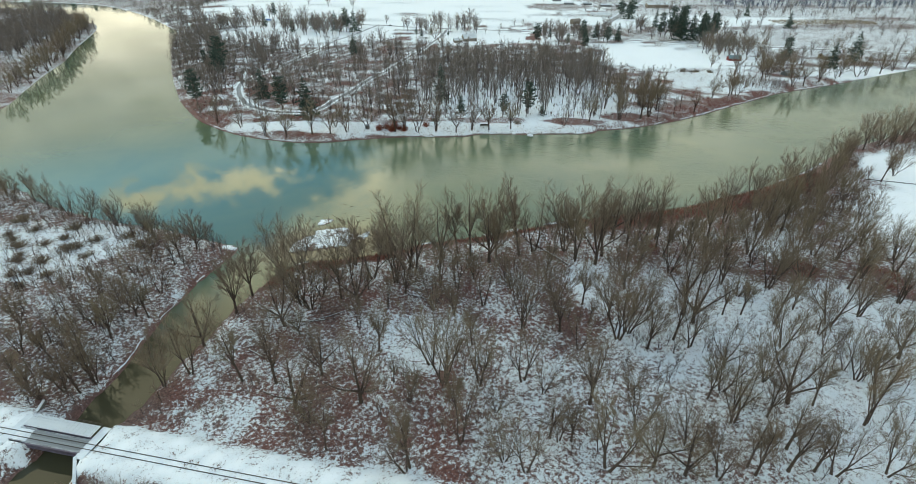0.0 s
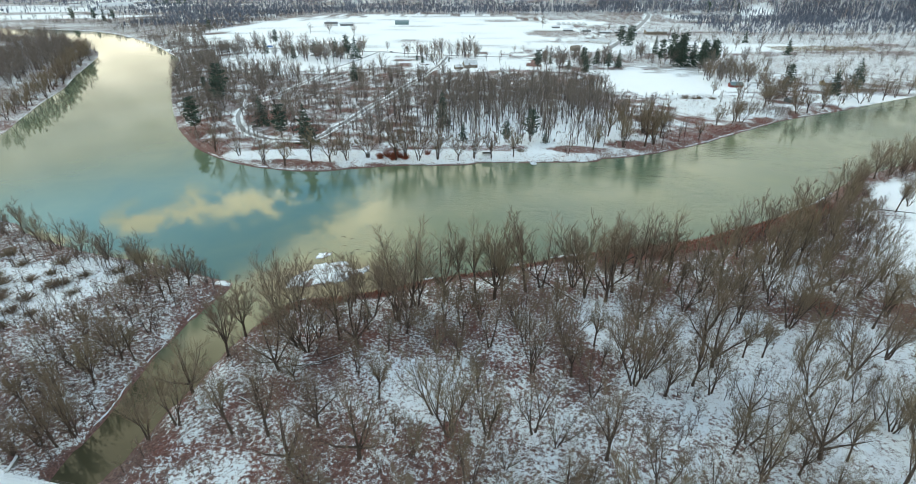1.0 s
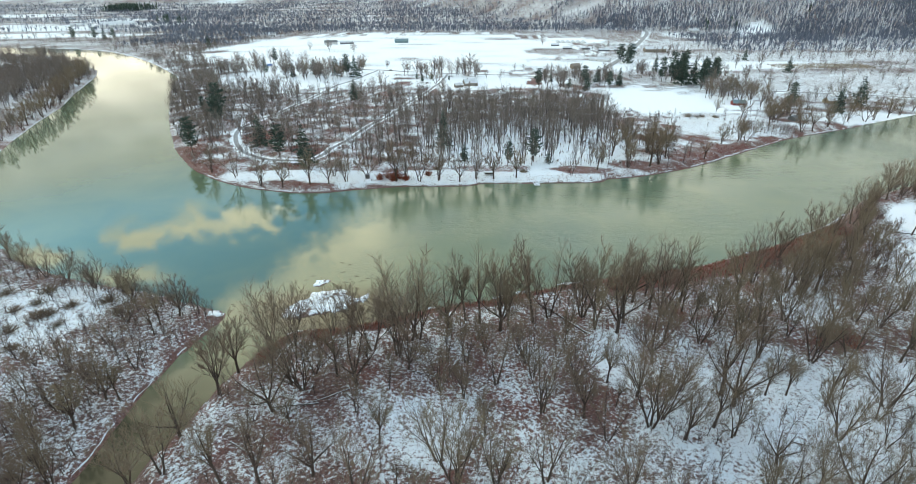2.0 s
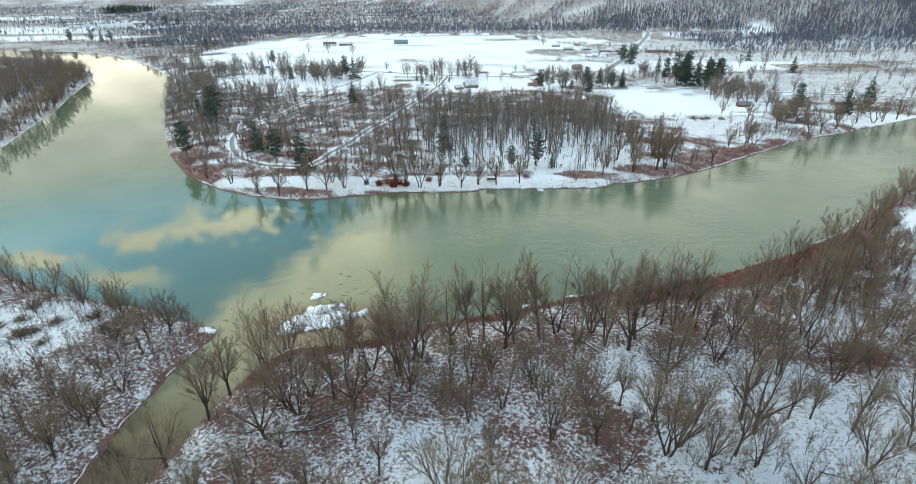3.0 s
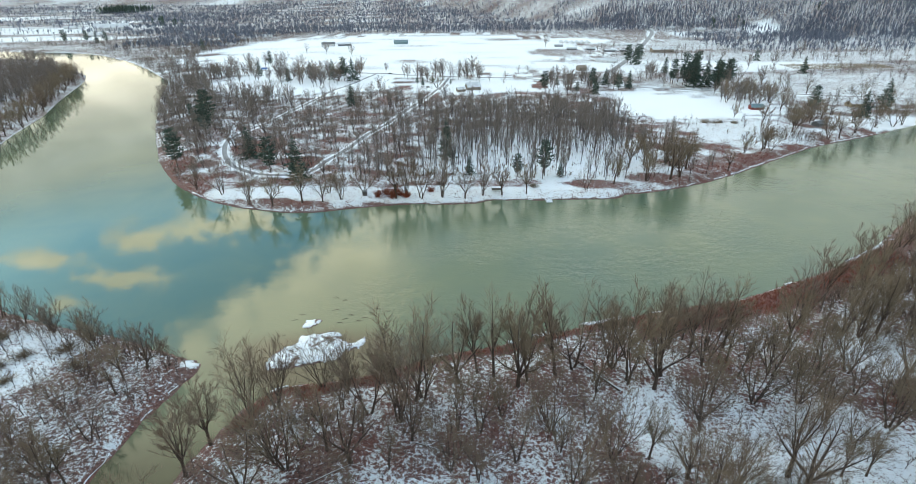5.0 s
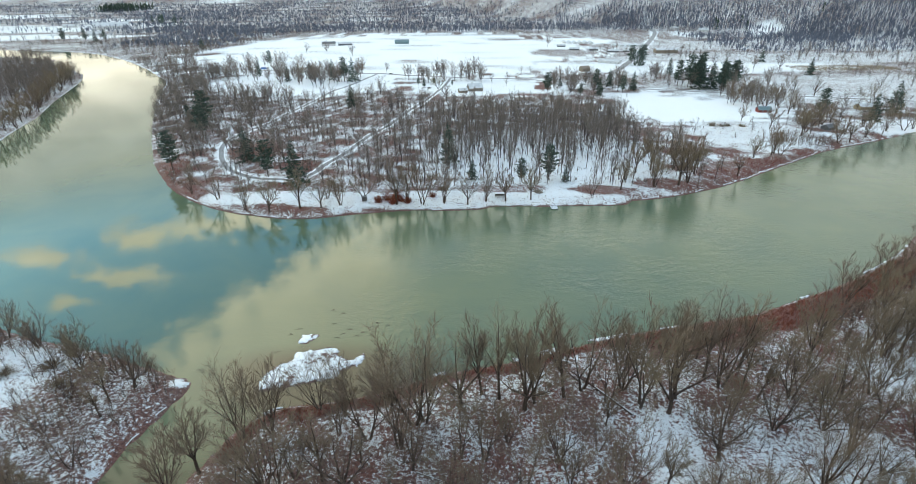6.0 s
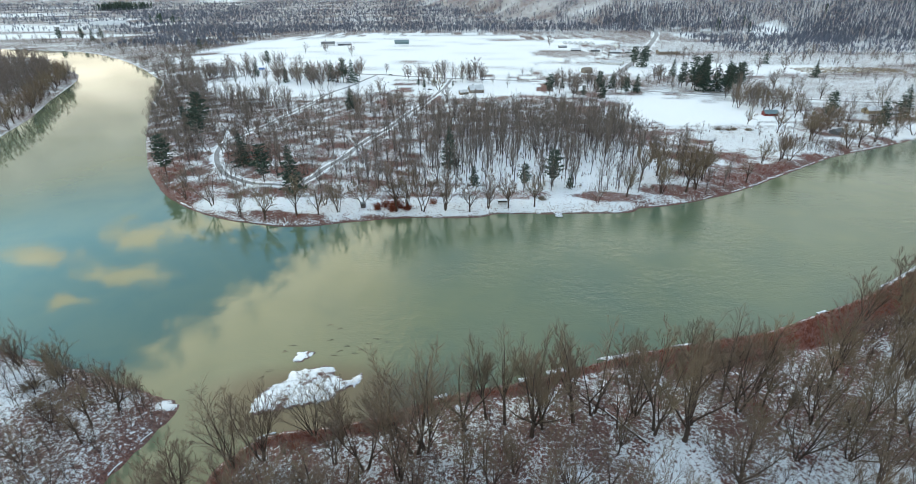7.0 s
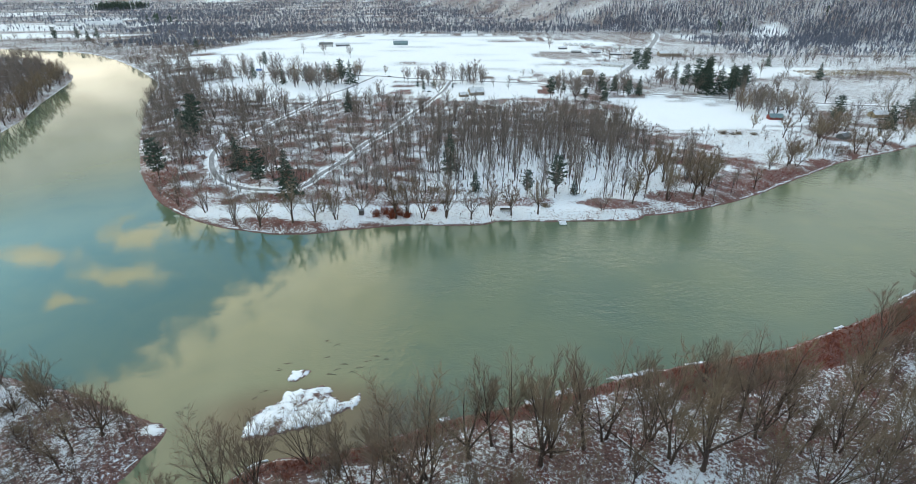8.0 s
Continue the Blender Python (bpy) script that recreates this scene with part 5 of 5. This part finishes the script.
g.box(U0, 4.9, 5.35, U1, 5.2, 5.6)
part("deck_beam", g, STEEL, bridge)
for u in [U0 + i * (U1 - U0) / 8 for i in range(9)]:
    g = Geo()
    g.tube([(u, 5.62, 5.3), (u, 5.62, 6.7)], [0.04, 0.04], 6)
    part("railing_post", g, RAIL, bridge)
for z in (6.2, 6.68):
    g = Geo()
    g.tube([(U0 - 0.5, 5.62, z), (U1 + 0.5, 5.62, z)], [0.035, 0.035], 6)
    part("railing", g, RAIL, bridge)
for u, sgn in ((U0, -1), (U1, 1)):
    g = Geo()
    g.box(u - 0.2 if sgn > 0 else u - 1.3, -3.2, -1.0, u + 1.3 if sgn > 0 else u + 0.2, 5.8, 3.5)
    g.box(u + 0.45 if sgn > 0 else u - 1.3, -3.2, 3.5, u + 1.3 if sgn > 0 else u - 0.45, 5.8, 4.9)
    footing = part("abutment", g, CONCRETE, bridge, "weathered concrete abutment")
    g = Geo()
    g.box(u + 0.05 if sgn > 0 else u - 2.4, -3.4, 4.93, u + 2.4 if sgn > 0 else u - 0.05, 5.9, 5.04)
    part("snow_cover", g, SNOW, footing, "snow lying on the abutment")
    for v, out in ((-3.2, -1), (5.8, 1))[:1 if sgn > 0 else 2]:
        g = Geo()
        turn = Matrix.Translation((u + sgn * 0.4, v, 0)) @ Matrix.Rotation(math.atan2(out * 1.0, sgn * 0.75), 4, "Z")
        n = len(g.v)
        g.v += [tuple(turn @ Vector(p)) for p in ((0, -0.35, -1), (7.5, -0.35, -1), (7.5, 0.35, -1), (0, 0.35, -1), (0, -0.35, 5.2), (7.5, -0.35, 2.9), (7.5, 0.35, 2.9), (0, 0.35, 5.2))]
        g.f += [tuple(n + i for i in q) for q in ((0, 3, 2, 1), (4, 5, 6, 7), (0, 1, 5, 4), (1, 2, 6, 5), (2, 3, 7, 6), (3, 0, 4, 7))]
        wall = part("wing_wall", g, CONCRETE, bridge)
        g = Geo()
        g.v += [tuple(turn @ Vector(p)) for p in ((0, -0.4, 5.2), (7.5, -0.4, 2.9), (7.5, 0.4, 2.9), (0, 0.4, 5.2), (0, -0.3, 5.4), (7.5, -0.3, 3.1), (7.5, 0.3, 3.1), (0, 0.3, 5.4))]
        g.f += [(0, 3, 2, 1), (4, 5, 6, 7), (0, 1, 5, 4), (1, 2, 6, 5), (2, 3, 7, 6), (3, 0, 4, 7)]
        part("snow_cap", g, SNOW, wall, "strip of snow on the wall")


# ---- roads ----
def road(points, width, mat, label, lift=0.12):
    line = smooth_line(points, 5.0, 0.2)
    v, f = [], []
    for i, p in enumerate(line):
        t = line[min(i + 1, len(line) - 1)] - line[max(i - 1, 0)]
        t /= np.linalg.norm(t)
        n = np.array((-t[1], t[0]))
        q = [p + n * width * k for k in (-0.5, -0.25, 0, 0.25, 0.5)]
        z = plan([a[0] for a in q], [a[1] for a in q])[0]
        zz = float(np.max(z)) + lift
        v += [(a[0], a[1], zz + e) for a, e in zip(q, (-0.15, 0, 0.04, 0, -0.15))]
        if i:
            b = len(v) - 10
            f += [(b + k, b + k + 1, b + k + 6, b + k + 5) for k in range(4)]
    tagged(new("road", mesh_from("road", v, f, mat, True)), label, "road", kind="structure")


LOOP = "narrow slushy lane looping through the trees"
road(LOOP_LANE, 3.4, ROAD, LOOP)
road(COUNTRY_ROAD, 6.0, ROAD, "snow-dusted country road past the fields")
road(HILL_ROAD, 8.0, ROAD, "snow-dusted country road running to the hills", 0.7)
road([(-180, 446), (-186, 462), (-192, 480)], 4.0, SNOW, "snowy track leading off the lane")
road([(226, 416), (239, 456), (261, 506), (269, 530)], 4.5, SNOW, "snowy farm track beside the field")


# ---- buildings ----
def building(name, label, x, y, turn, length, depth, wall_h, roof_h, wall_mat, roof_mat, windows=3, door=True, chimney=False, base=None):
    z = hgt(x, y) if base is None else base
    ob = thing(name, label, "building", "", Matrix.Translation((x, y, z)) @ Matrix.Rotation(radians(turn), 4, "Z"))
    a, b, t = length / 2, depth / 2, 0.2
    g = Geo()
    g.box(-a, -b, -0.6, a, -b + t, wall_h)
    g.box(-a, b - t, -0.6, a, b, wall_h)
    for s in (-1, 1):
        x0, x1 = (s * a, s * (a - t)) if s < 0 else (s * (a - t), s * a)
        n = len(g.v)
        for xx in (x0, x1):
            g.v += [(xx, -b + t, -0.6), (xx, b - t, -0.6), (xx, b - t, wall_h), (xx, 0, wall_h + roof_h * 0.97), (xx, -b + t, wall_h)]
        g.f += [tuple(n + i for i in (4, 3, 2, 1, 0)), tuple(n + 5 + i for i in range(5))]
        g.f += [(n + i, n + (i + 1) % 5, n + 5 + (i + 1) % 5, n + 5 + i) for i in range(5)]
    part("wall", g, wall_mat, ob)
    for s in (-1, 1):
        g = Geo()
        e, o = 0.5, 0.4
        lo = wall_h - roof_h * e / b
        g.v += [(-a - o, s * (b + e), lo), (a + o, s * (b + e), lo), (a + o, 0, wall_h + roof_h), (-a - o, 0, wall_h + roof_h)]
        g.v += [(p[0], p[1], p[2] + 0.2) for p in g.v]
        g.f += [(0, 1, 2, 3), (4, 7, 6, 5), (0, 4, 5, 1), (1, 5, 6, 2), (2, 6, 7, 3), (3, 7, 4, 0)]
        part("roof", g, roof_mat, ob)
    for i in range(windows):
        xx = -a + length * (i + 0.7) / (windows + 0.4)
        g = Geo()
        g.box(xx - 0.55, -b - 0.06, 0.9, xx + 0.55, -b - 0.003, 2.1)
        win = part("window", g, WHITE_SIDING, ob)
        g = Geo()
        g.box(xx - 0.45, -b - 0.08, 1.0, xx + 0.45, -b - 0.064, 2.0)
        part("pane", g, GLASS, win)
    if door:
        g = Geo()
        g.box(a - 1.7, -b - 0.07, -0.1, a - 0.7, -b - 0.003, 2.05)
        part("door", g, TIE, ob)
    if chimney:
        g = Geo()
        g.box(-a * 0.4 - 0.4, 0.3, wall_h, -a * 0.4 + 0.4, 1.1, wall_h + roof_h + 1.0)
        part("chimney", g, CONCRETE, ob)
    return ob


building("house", "low tan house with a snow-covered gable roof", 10, 640, 16, 15, 11, 3.6, 4.0, SIDING, SNOW_ROOF, 4, True, True)
building("garage", "low tan garage joined to the house, snow on the roof", -3, 630, 16, 9, 7, 2.7, 1.8, SIDING, SNOW_ROOF, 1, True)
building("barn", "red wooden barn with a dark roof in the snow", 266, 531, -4, 11, 7, 2.5, 2.2, RED_SIDING, TEAL_ROOF, 2)
building("cabin", "small tan cabin with a snowy roof near the river", 362, 541, 8, 14, 8, 3.0, 2.2, HAY, SNOW_ROOF, 3)
building("shed", "long blue-grey shed at the edge of the field", -118, 1108, 4, 26, 11, 4.0, 3.0, TEAL_ROOF, TEAL_ROOF, 0, False)
building("shed", "grey farm shed at the edge of the field", -250, 1082, 12, 24, 10, 4.0, 3.0, WHITE_SIDING, GREY_ROOF, 3)
building("shed", "low grey farm shed with a snowy roof", -222, 1090, 12, 24, 9, 3.0, 2.0, GREY_ROOF, SNOW_ROOF, 2)
building("shed", "small brown wooden shed alone in the field", 155, 768, 20, 11, 9, 4.0, 2.4, SIDING, SIDING, 1)
building("warehouse", "long tan farm building with a snowy roof", 322, 950, 0, 34, 14, 4.5, 2.5, SIDING, SNOW_ROOF, 6)
building("warehouse", "long low white farm building in the snow", 205, 838, -30, 30, 12, 3.5, 2.0, WHITE_SIDING, SNOW_ROOF, 4)
building("warehouse", "wide white farm hall with a snowy roof", -905, 1500, 30, 80, 36, 8, 8, WHITE_SIDING, SNOW_ROOF, 5)
building("shed", "grey roadside shed with a snowy roof", 286, 470, 25, 9, 6, 2.4, 1.6, GREY_ROOF, GREY_ROOF, 1)
for x, y, turn, l in [(184, 992, -6, 16), (215, 985, -6, 14), (241, 962, -12, 18), (262, 960, -12, 10), (285, 950, -6, 12), (170, 1040, 0, 14)]:
    building("shed", "low grey nursery shed with snow on the roof", x, y, turn, l, 7, 2.6, 1.6, GREY_ROOF, SNOW_ROOF, 2)
for x, y, turn, l in [(-640, 1360, 10, 24), (-560, 1400, -5, 18), (-840, 1330, 8, 30), (-420, 1250, 5, 20), (-1050, 1560, 0, 40), (-1250, 1800, 0, 60), (470, 1330, -20, 18), (520, 1290, -10, 20), (130, 1640, 0, 22), (560, 1150, -12, 24)]:
    building("house", "far white house with a snowy roof", x, y, turn, l, 10, 4.0, 3.5, WHITE_SIDING, SNOW_ROOF, 3)


def hoop_house(x, y, turn):
    ob = thing("hoop_house", "white plastic hoop greenhouse in a snowy nursery", "greenhouse", "nursery hoop houses", Matrix.Translation((x, y, hgt(x, y))) @ Matrix.Rotation(radians(turn), 4, "Z"))
    g = Geo()
    n = 10
    ring = [(4.0 * math.cos(math.pi * i / n), 3.2 * math.sin(math.pi * i / n)) for i in range(n + 1)]
    for yy in (-14, 14):
        g.v += [(a, yy, b - 0.1) for a, b in ring]
    g.f += [(i, i + 1, n + 2 + i, n + 1 + i) for i in range(n)]
    part("cover", g, SNOW_ROOF, ob)
    for yy in (-13.99, 13.99):
        g = Geo()
        g.v += [(a * 0.99, yy, b * 0.99 - 0.1) for a, b in ring]
        g.f.append(tuple(range(n + 1)))
        part("end_wall", g, WHITE_SIDING, ob)


for i in range(6):
    hoop_house(186 + i * 9.5, 1105 - i * 2, -5)
for i in range(5):
    hoop_house(268 + i * 9.0, 1052 - i * 2, -5)


def parked_car(x, y, turn, mat, label):
    ob = thing("car", label, "car", "", Matrix.Translation((x, y, hgt(x, y) + 0.02)) @ Matrix.Rotation(radians(turn), 4, "Z"))
    g = Geo()
    side = [(-2.2, 0.35), (2.2, 0.35), (2.25, 0.8), (1.3, 0.95), (0.6, 1.45), (-1.3, 1.48), (-2.1, 0.98), (-2.25, 0.7)]
    for yy, k in ((-0.88, 1), (0.88, 1)):
        g.v += [(a, yy * (0.82 if b > 1.2 else 1), b) for a, b in side]
    m = len(side)
    g.f += [tuple(range(m)), tuple(range(2 * m - 1, m - 1, -1))] + [(i, (i + 1) % m, m + (i + 1) % m, m + i) for i in range(m)]
    part("body", g, mat, ob)
    for xx in (-1.35, 1.35):
        for yy in (-0.85, 0.85):
            g = Geo()
            g.tube([(xx, yy - 0.1, 0.33), (xx, yy + 0.1, 0.33)], [0.33, 0.33], 10)
            part("wheel", g, RAIL, ob)


parked_car(-46, 656, 40, WHITE_SIDING, "white car parked by the snowy lane")
parked_car(-40, 652, 30, TIE, "dark car parked by the snowy lane")
parked_car(-95, 752, 20, TIE, "dark car on the country road verge")


# ---- shrubs ----
def shrub_geometry(seed):
    rng = random.Random(seed)
    g = Geo()
    for _ in range(120):
        a, t = rng.uniform(0, 6.28), rng.uniform(0.1, 1.25)
        p = Vector((rng.uniform(-0.2, 0.2), rng.uniform(-0.2, 0.2), -0.1))
        w3 = Vector((math.cos(a) * math.sin(t), math.sin(a) * math.sin(t), math.cos(t)))
        q = p + w3 * rng.uniform(0.7, 1.05)
        g.spike(p, q, 0.012)
        for _ in range(5):
            s = p.lerp(q, rng.uniform(0.35, 1.0))
            e = s + (w3 + Vector((rng.uniform(-0.8, 0.8), rng.uniform(-0.8, 0.8), rng.uniform(-0.1, 0.6)))).normalized() * rng.uniform(0.15, 0.35)
            g.sliver(s, e, 0.017)
    return g


SHRUBS = [shrub_geometry(700 + i).mesh("shrub", TWIG) for i in range(4)]
SHRUB_SPOTS = [(-174, 177, 3.2), (-165, 179, 2.8), (-153, 175, 3.4), (-150, 177, 2.8), (-166, 166, 3), (-157, 166, 3.2), (-156, 158, 2.8), (-153, 149, 2.4), (-161, 156, 2.2), (-148, 156, 2.4), (-146, 183, 3), (-162, 193, 3), (-177, 191, 3), (-189, 199, 3.4), (-185, 186, 2.5), (-134, 186, 3), (-126, 178, 2.6), (-196, 176, 3), (-205, 190, 3.2), (-190, 165, 2.6), (-180, 182, 2.2), (-169, 171, 2), (-160, 184, 2.2), (-142, 170, 2.4), (199, 480, 4), (222, 478, 2.6), (206, 478, 2.6), (212, 482, 2.5), (-15, 340, 2), (40, 336, 2.4)]
for i, (x, y, s) in enumerate(SHRUB_SPOTS):
    o = new("shrub", SHRUBS[i % 4])
    o.matrix_world = Matrix.Translation((x, y, hgt(x, y))) @ Matrix.Rotation(i * 1.7, 4, "Z") @ Matrix.Diagonal((s * 1.7, s * 1.6, s * 0.95, 1))
    tagged(o, "rounded leafless brown shrub in the snow", "shrub", "shrubs in the clearing" if i < 24 else "shrubs across the river")


RUSTY = [shrub_geometry(720 + i).mesh("shrub", RED_STUFF) for i in range(2)]
for i, (x, y, s) in enumerate([(-49, 323, 4.5), (-45, 326, 5), (-41, 322, 5), (-37, 325, 5), (-33, 323, 4), (-40, 328, 4.5), (-20, 330, 3.5)]):
    o = new("shrub", RUSTY[i % 2])
    o.matrix_world = Matrix.Translation((x, y, hgt(x, y))) @ Matrix.Rotation(i * 1.3, 4, "Z") @ Matrix.Diagonal((s * 0.9, s * 0.9, s * 1.05, 1))
    tagged(o, "tall rust-red thicket on the snowy river bank", "shrub", "rusty thickets on the bank")


# ---- fallen wood, driftwood, things by the water ----
def fallen_log(a, b, r, seed, label):
    rng = random.Random(seed)
    g = Geo()
    p, q = Vector((*a, hgt(*a) + r * 0.8)), Vector((*b, hgt(*b) + r * 0.8))
    pts = [p.lerp(q, i / 5) + Vector((rng.uniform(-0.2, 0.2), rng.uniform(-0.2, 0.2), 0.25 * math.sin(i * 0.6))) for i in range(6)]
    g.tube(pts, [r * (1 - 0.12 * i) for i in range(6)], 7)
    ax = (q - p).normalized()
    for i in range(7):
        s = p.lerp(q, 0.45 + 0.08 * i)
        g.spike(s, s + aside(rng, ax, 0.8) * rng.uniform(1.5, 4) * Vector((1, 1, 0.5)) + Vector((0, 0, 0.5)), r * 0.3)
    cap = Geo()
    cap.tube([c + Vector((0, 0, r * 0.55)) for c in pts[:4]], [r * 0.55, r * 0.6, r * 0.5, r * 0.35], 5)
    ob = thing("fallen_log", label, "log")
    part("stem", g, BARK, ob)
    part("snow_cap", cap, SNOW, ob, "snow lying along the log")


fallen_log((45, 165), (31, 184), 0.38, 1, "fallen tree trunk with snow along its top")
fallen_log((-40, 132), (-53, 130), 0.24, 2, "fallen pale trunk lying in the snow")
fallen_log((-30, 139), (-50, 127), 0.2, 3, "long fallen trunk across the leaf litter")
fallen_log((159, 350), (178, 372), 0.22, 4, "bleached fallen tree on the red bank")
fallen_log((181, 362), (160, 371), 0.18, 5, "bleached fallen tree on the red bank")
fallen_log((209, 247), (238, 236), 0.25, 6, "fallen trunk with snow at the field edge")
for i, (a, b) in enumerate([((24, 92), (34, 87)), ((66, 112), (58, 104)), ((-60, 118), (-50, 112)), ((88, 118), (99, 113)), ((-14, 146), (-2, 141)), ((120, 122), (128, 128)), ((-118, 112), (-110, 121))]):
    fallen_log(a, b, 0.2 + 0.02 * (i % 3), 7 + i, "fallen trunk with snow in the wood")

drift_rng = random.Random(9)
for i, (x, y) in enumerate([(-64, 207), (-62, 210), (-47, 205), (-45, 207), (-43, 210), (-50, 213), (-40, 206), (-38, 208), (-52, 222), (-48, 220), (-66, 197), (-67, 194), (-36, 211), (-34, 214), (-30, 212), (-88, 188), (-86, 187), (-84, 188), (-83, 186), (-86, 190)]):
    g = Geo()
    for _ in range(3):
        a = drift_rng.uniform(-0.3, 0.9)
        c = Vector((drift_rng.uniform(-0.7, 0.7), drift_rng.uniform(-0.5, 0.5), -0.03))
        h = Vector((math.cos(a), math.sin(a), 0.03)) * drift_rng.uniform(0.5, 1.6)
        g.tube([c - h, c + h * 0.2, c + h], [0.06, 0.09, 0.03], 5)
    o = new("driftwood", g.mesh("driftwood", BARK))
    o.location = (x, y, 0.0)
    tagged(o, "dark waterlogged driftwood lying in the shallows", "driftwood", "driftwood in the shallows")

low_shelter = thing("shelter", "low dark wooden shelter with snow on its flat roof", "shelter", at=Matrix.Translation((18, 331, hgt(18, 331))))
for xx in (-2.4, 2.4):
    for yy in (-1, 1):
        g = Geo()
        g.box(xx - 0.08, yy - 0.08, -0.3, xx + 0.08, yy + 0.08, 1.9)
        part("post", g, TIE, low_shelter)
g = Geo()
g.box(-2.5, 0.9, 0.2, 2.5, 1.0, 1.8)
part("back_wall", g, TIE, low_shelter)
g = Geo()
g.box(-2.9, -1.4, 1.9, 2.9, 1.4, 2.02)
part("roof", g, TIE, low_shelter)
g = Geo()
g.box(-2.85, -1.35, 2.02, 2.85, 1.35, 2.18)
part("snow_cover", g, SNOW, low_shelter, "flat layer of snow")

hut = thing("hut", "small dark wooden hut on the snowy bank", "hut", at=Matrix.Translation((-57, 325, hgt(-57, 325))))
g = Geo()
g.box(-1.2, -1.0, -0.3, 1.2, 1.0, 2.3)
part("wall", g, TIE, hut)
g = Geo()
g.box(-1.4, -1.2, 2.3, 1.4, 1.2, 2.45)
part("roof", g, GREY_ROOF, hut)

dock = thing("dock", "small snow-covered wooden dock on the water", "dock", at=Matrix.Translation((47, 320.5, 0)))
for i in range(9):
    g = Geo()
    g.box(-1.8 + i * 0.42, -2.2, 0.42, -1.45 + i * 0.42, 2.4, 0.5)
    part("plank", g, SNOW, dock)
for xx in (-1.6, 1.7):
    for yy in (-2.0, 0.2):
        g = Geo()
        g.tube([(xx, yy, -1.5), (xx, yy, 0.9)], [0.09, 0.09], 7)
        part("pile", g, TIE, dock)

tarp = Geo()
tarp.v += [(-4, -2.2, 0), (4, -2.2, 0), (4, 2.2, 0), (-4, 2.2, 0), (-3.6, 0, 2.3), (3.6, 0.2, 2.2)]
tarp.f += [(0, 1, 5, 4), (2, 3, 4, 5), (1, 2, 5), (3, 0, 4), (0, 3, 2, 1)]
o = new("tarp", tarp.mesh("tarp", TARP))
o.location = (-276, 804, hgt(-276, 804))
tagged(o, "bright blue tarp draped over a stack in the snow", "tarp")

stuff("reeds", "strip of pale tan standing reeds beyond the river", "reeds", BRUSH_T, scatter(12, [(430, 560, 758, 800, 1.6)], (1.5, 2.5)), HAY)

POLE_AT = (173.0, 199.0)
utility_pole = thing("utility_pole", "weathered wooden utility pole with crossarms at the field's edge", "pole", at=Matrix.Translation((*POLE_AT, hgt(*POLE_AT))) @ Matrix.Rotation(radians(-28), 4, "Z"))
g = Geo()
g.tube([(0, 0, -0.8), (0, 0, 4.0), (0, 0, 8.2)], [0.17, 0.15, 0.11], 10)
part("shaft", g, TIE, utility_pole)
for z, half in ((7.9, 1.3), (7.1, 1.1)):
    g = Geo()
    g.box(-half, 0.1, z - 0.07, half, 0.24, z + 0.07)
    arm = part("crossarm", g, TIE, utility_pole)
    for x in (-0.9 * half, -0.35 * half, 0.35 * half, 0.9 * half):
        g = Geo()
        g.tube([(x, 0.17, z + 0.07), (x, 0.17, z + 0.16), (x, 0.17, z + 0.27)], [0.03, 0.06, 0.035], 8)
        part("insulator", g, GLASS, arm)
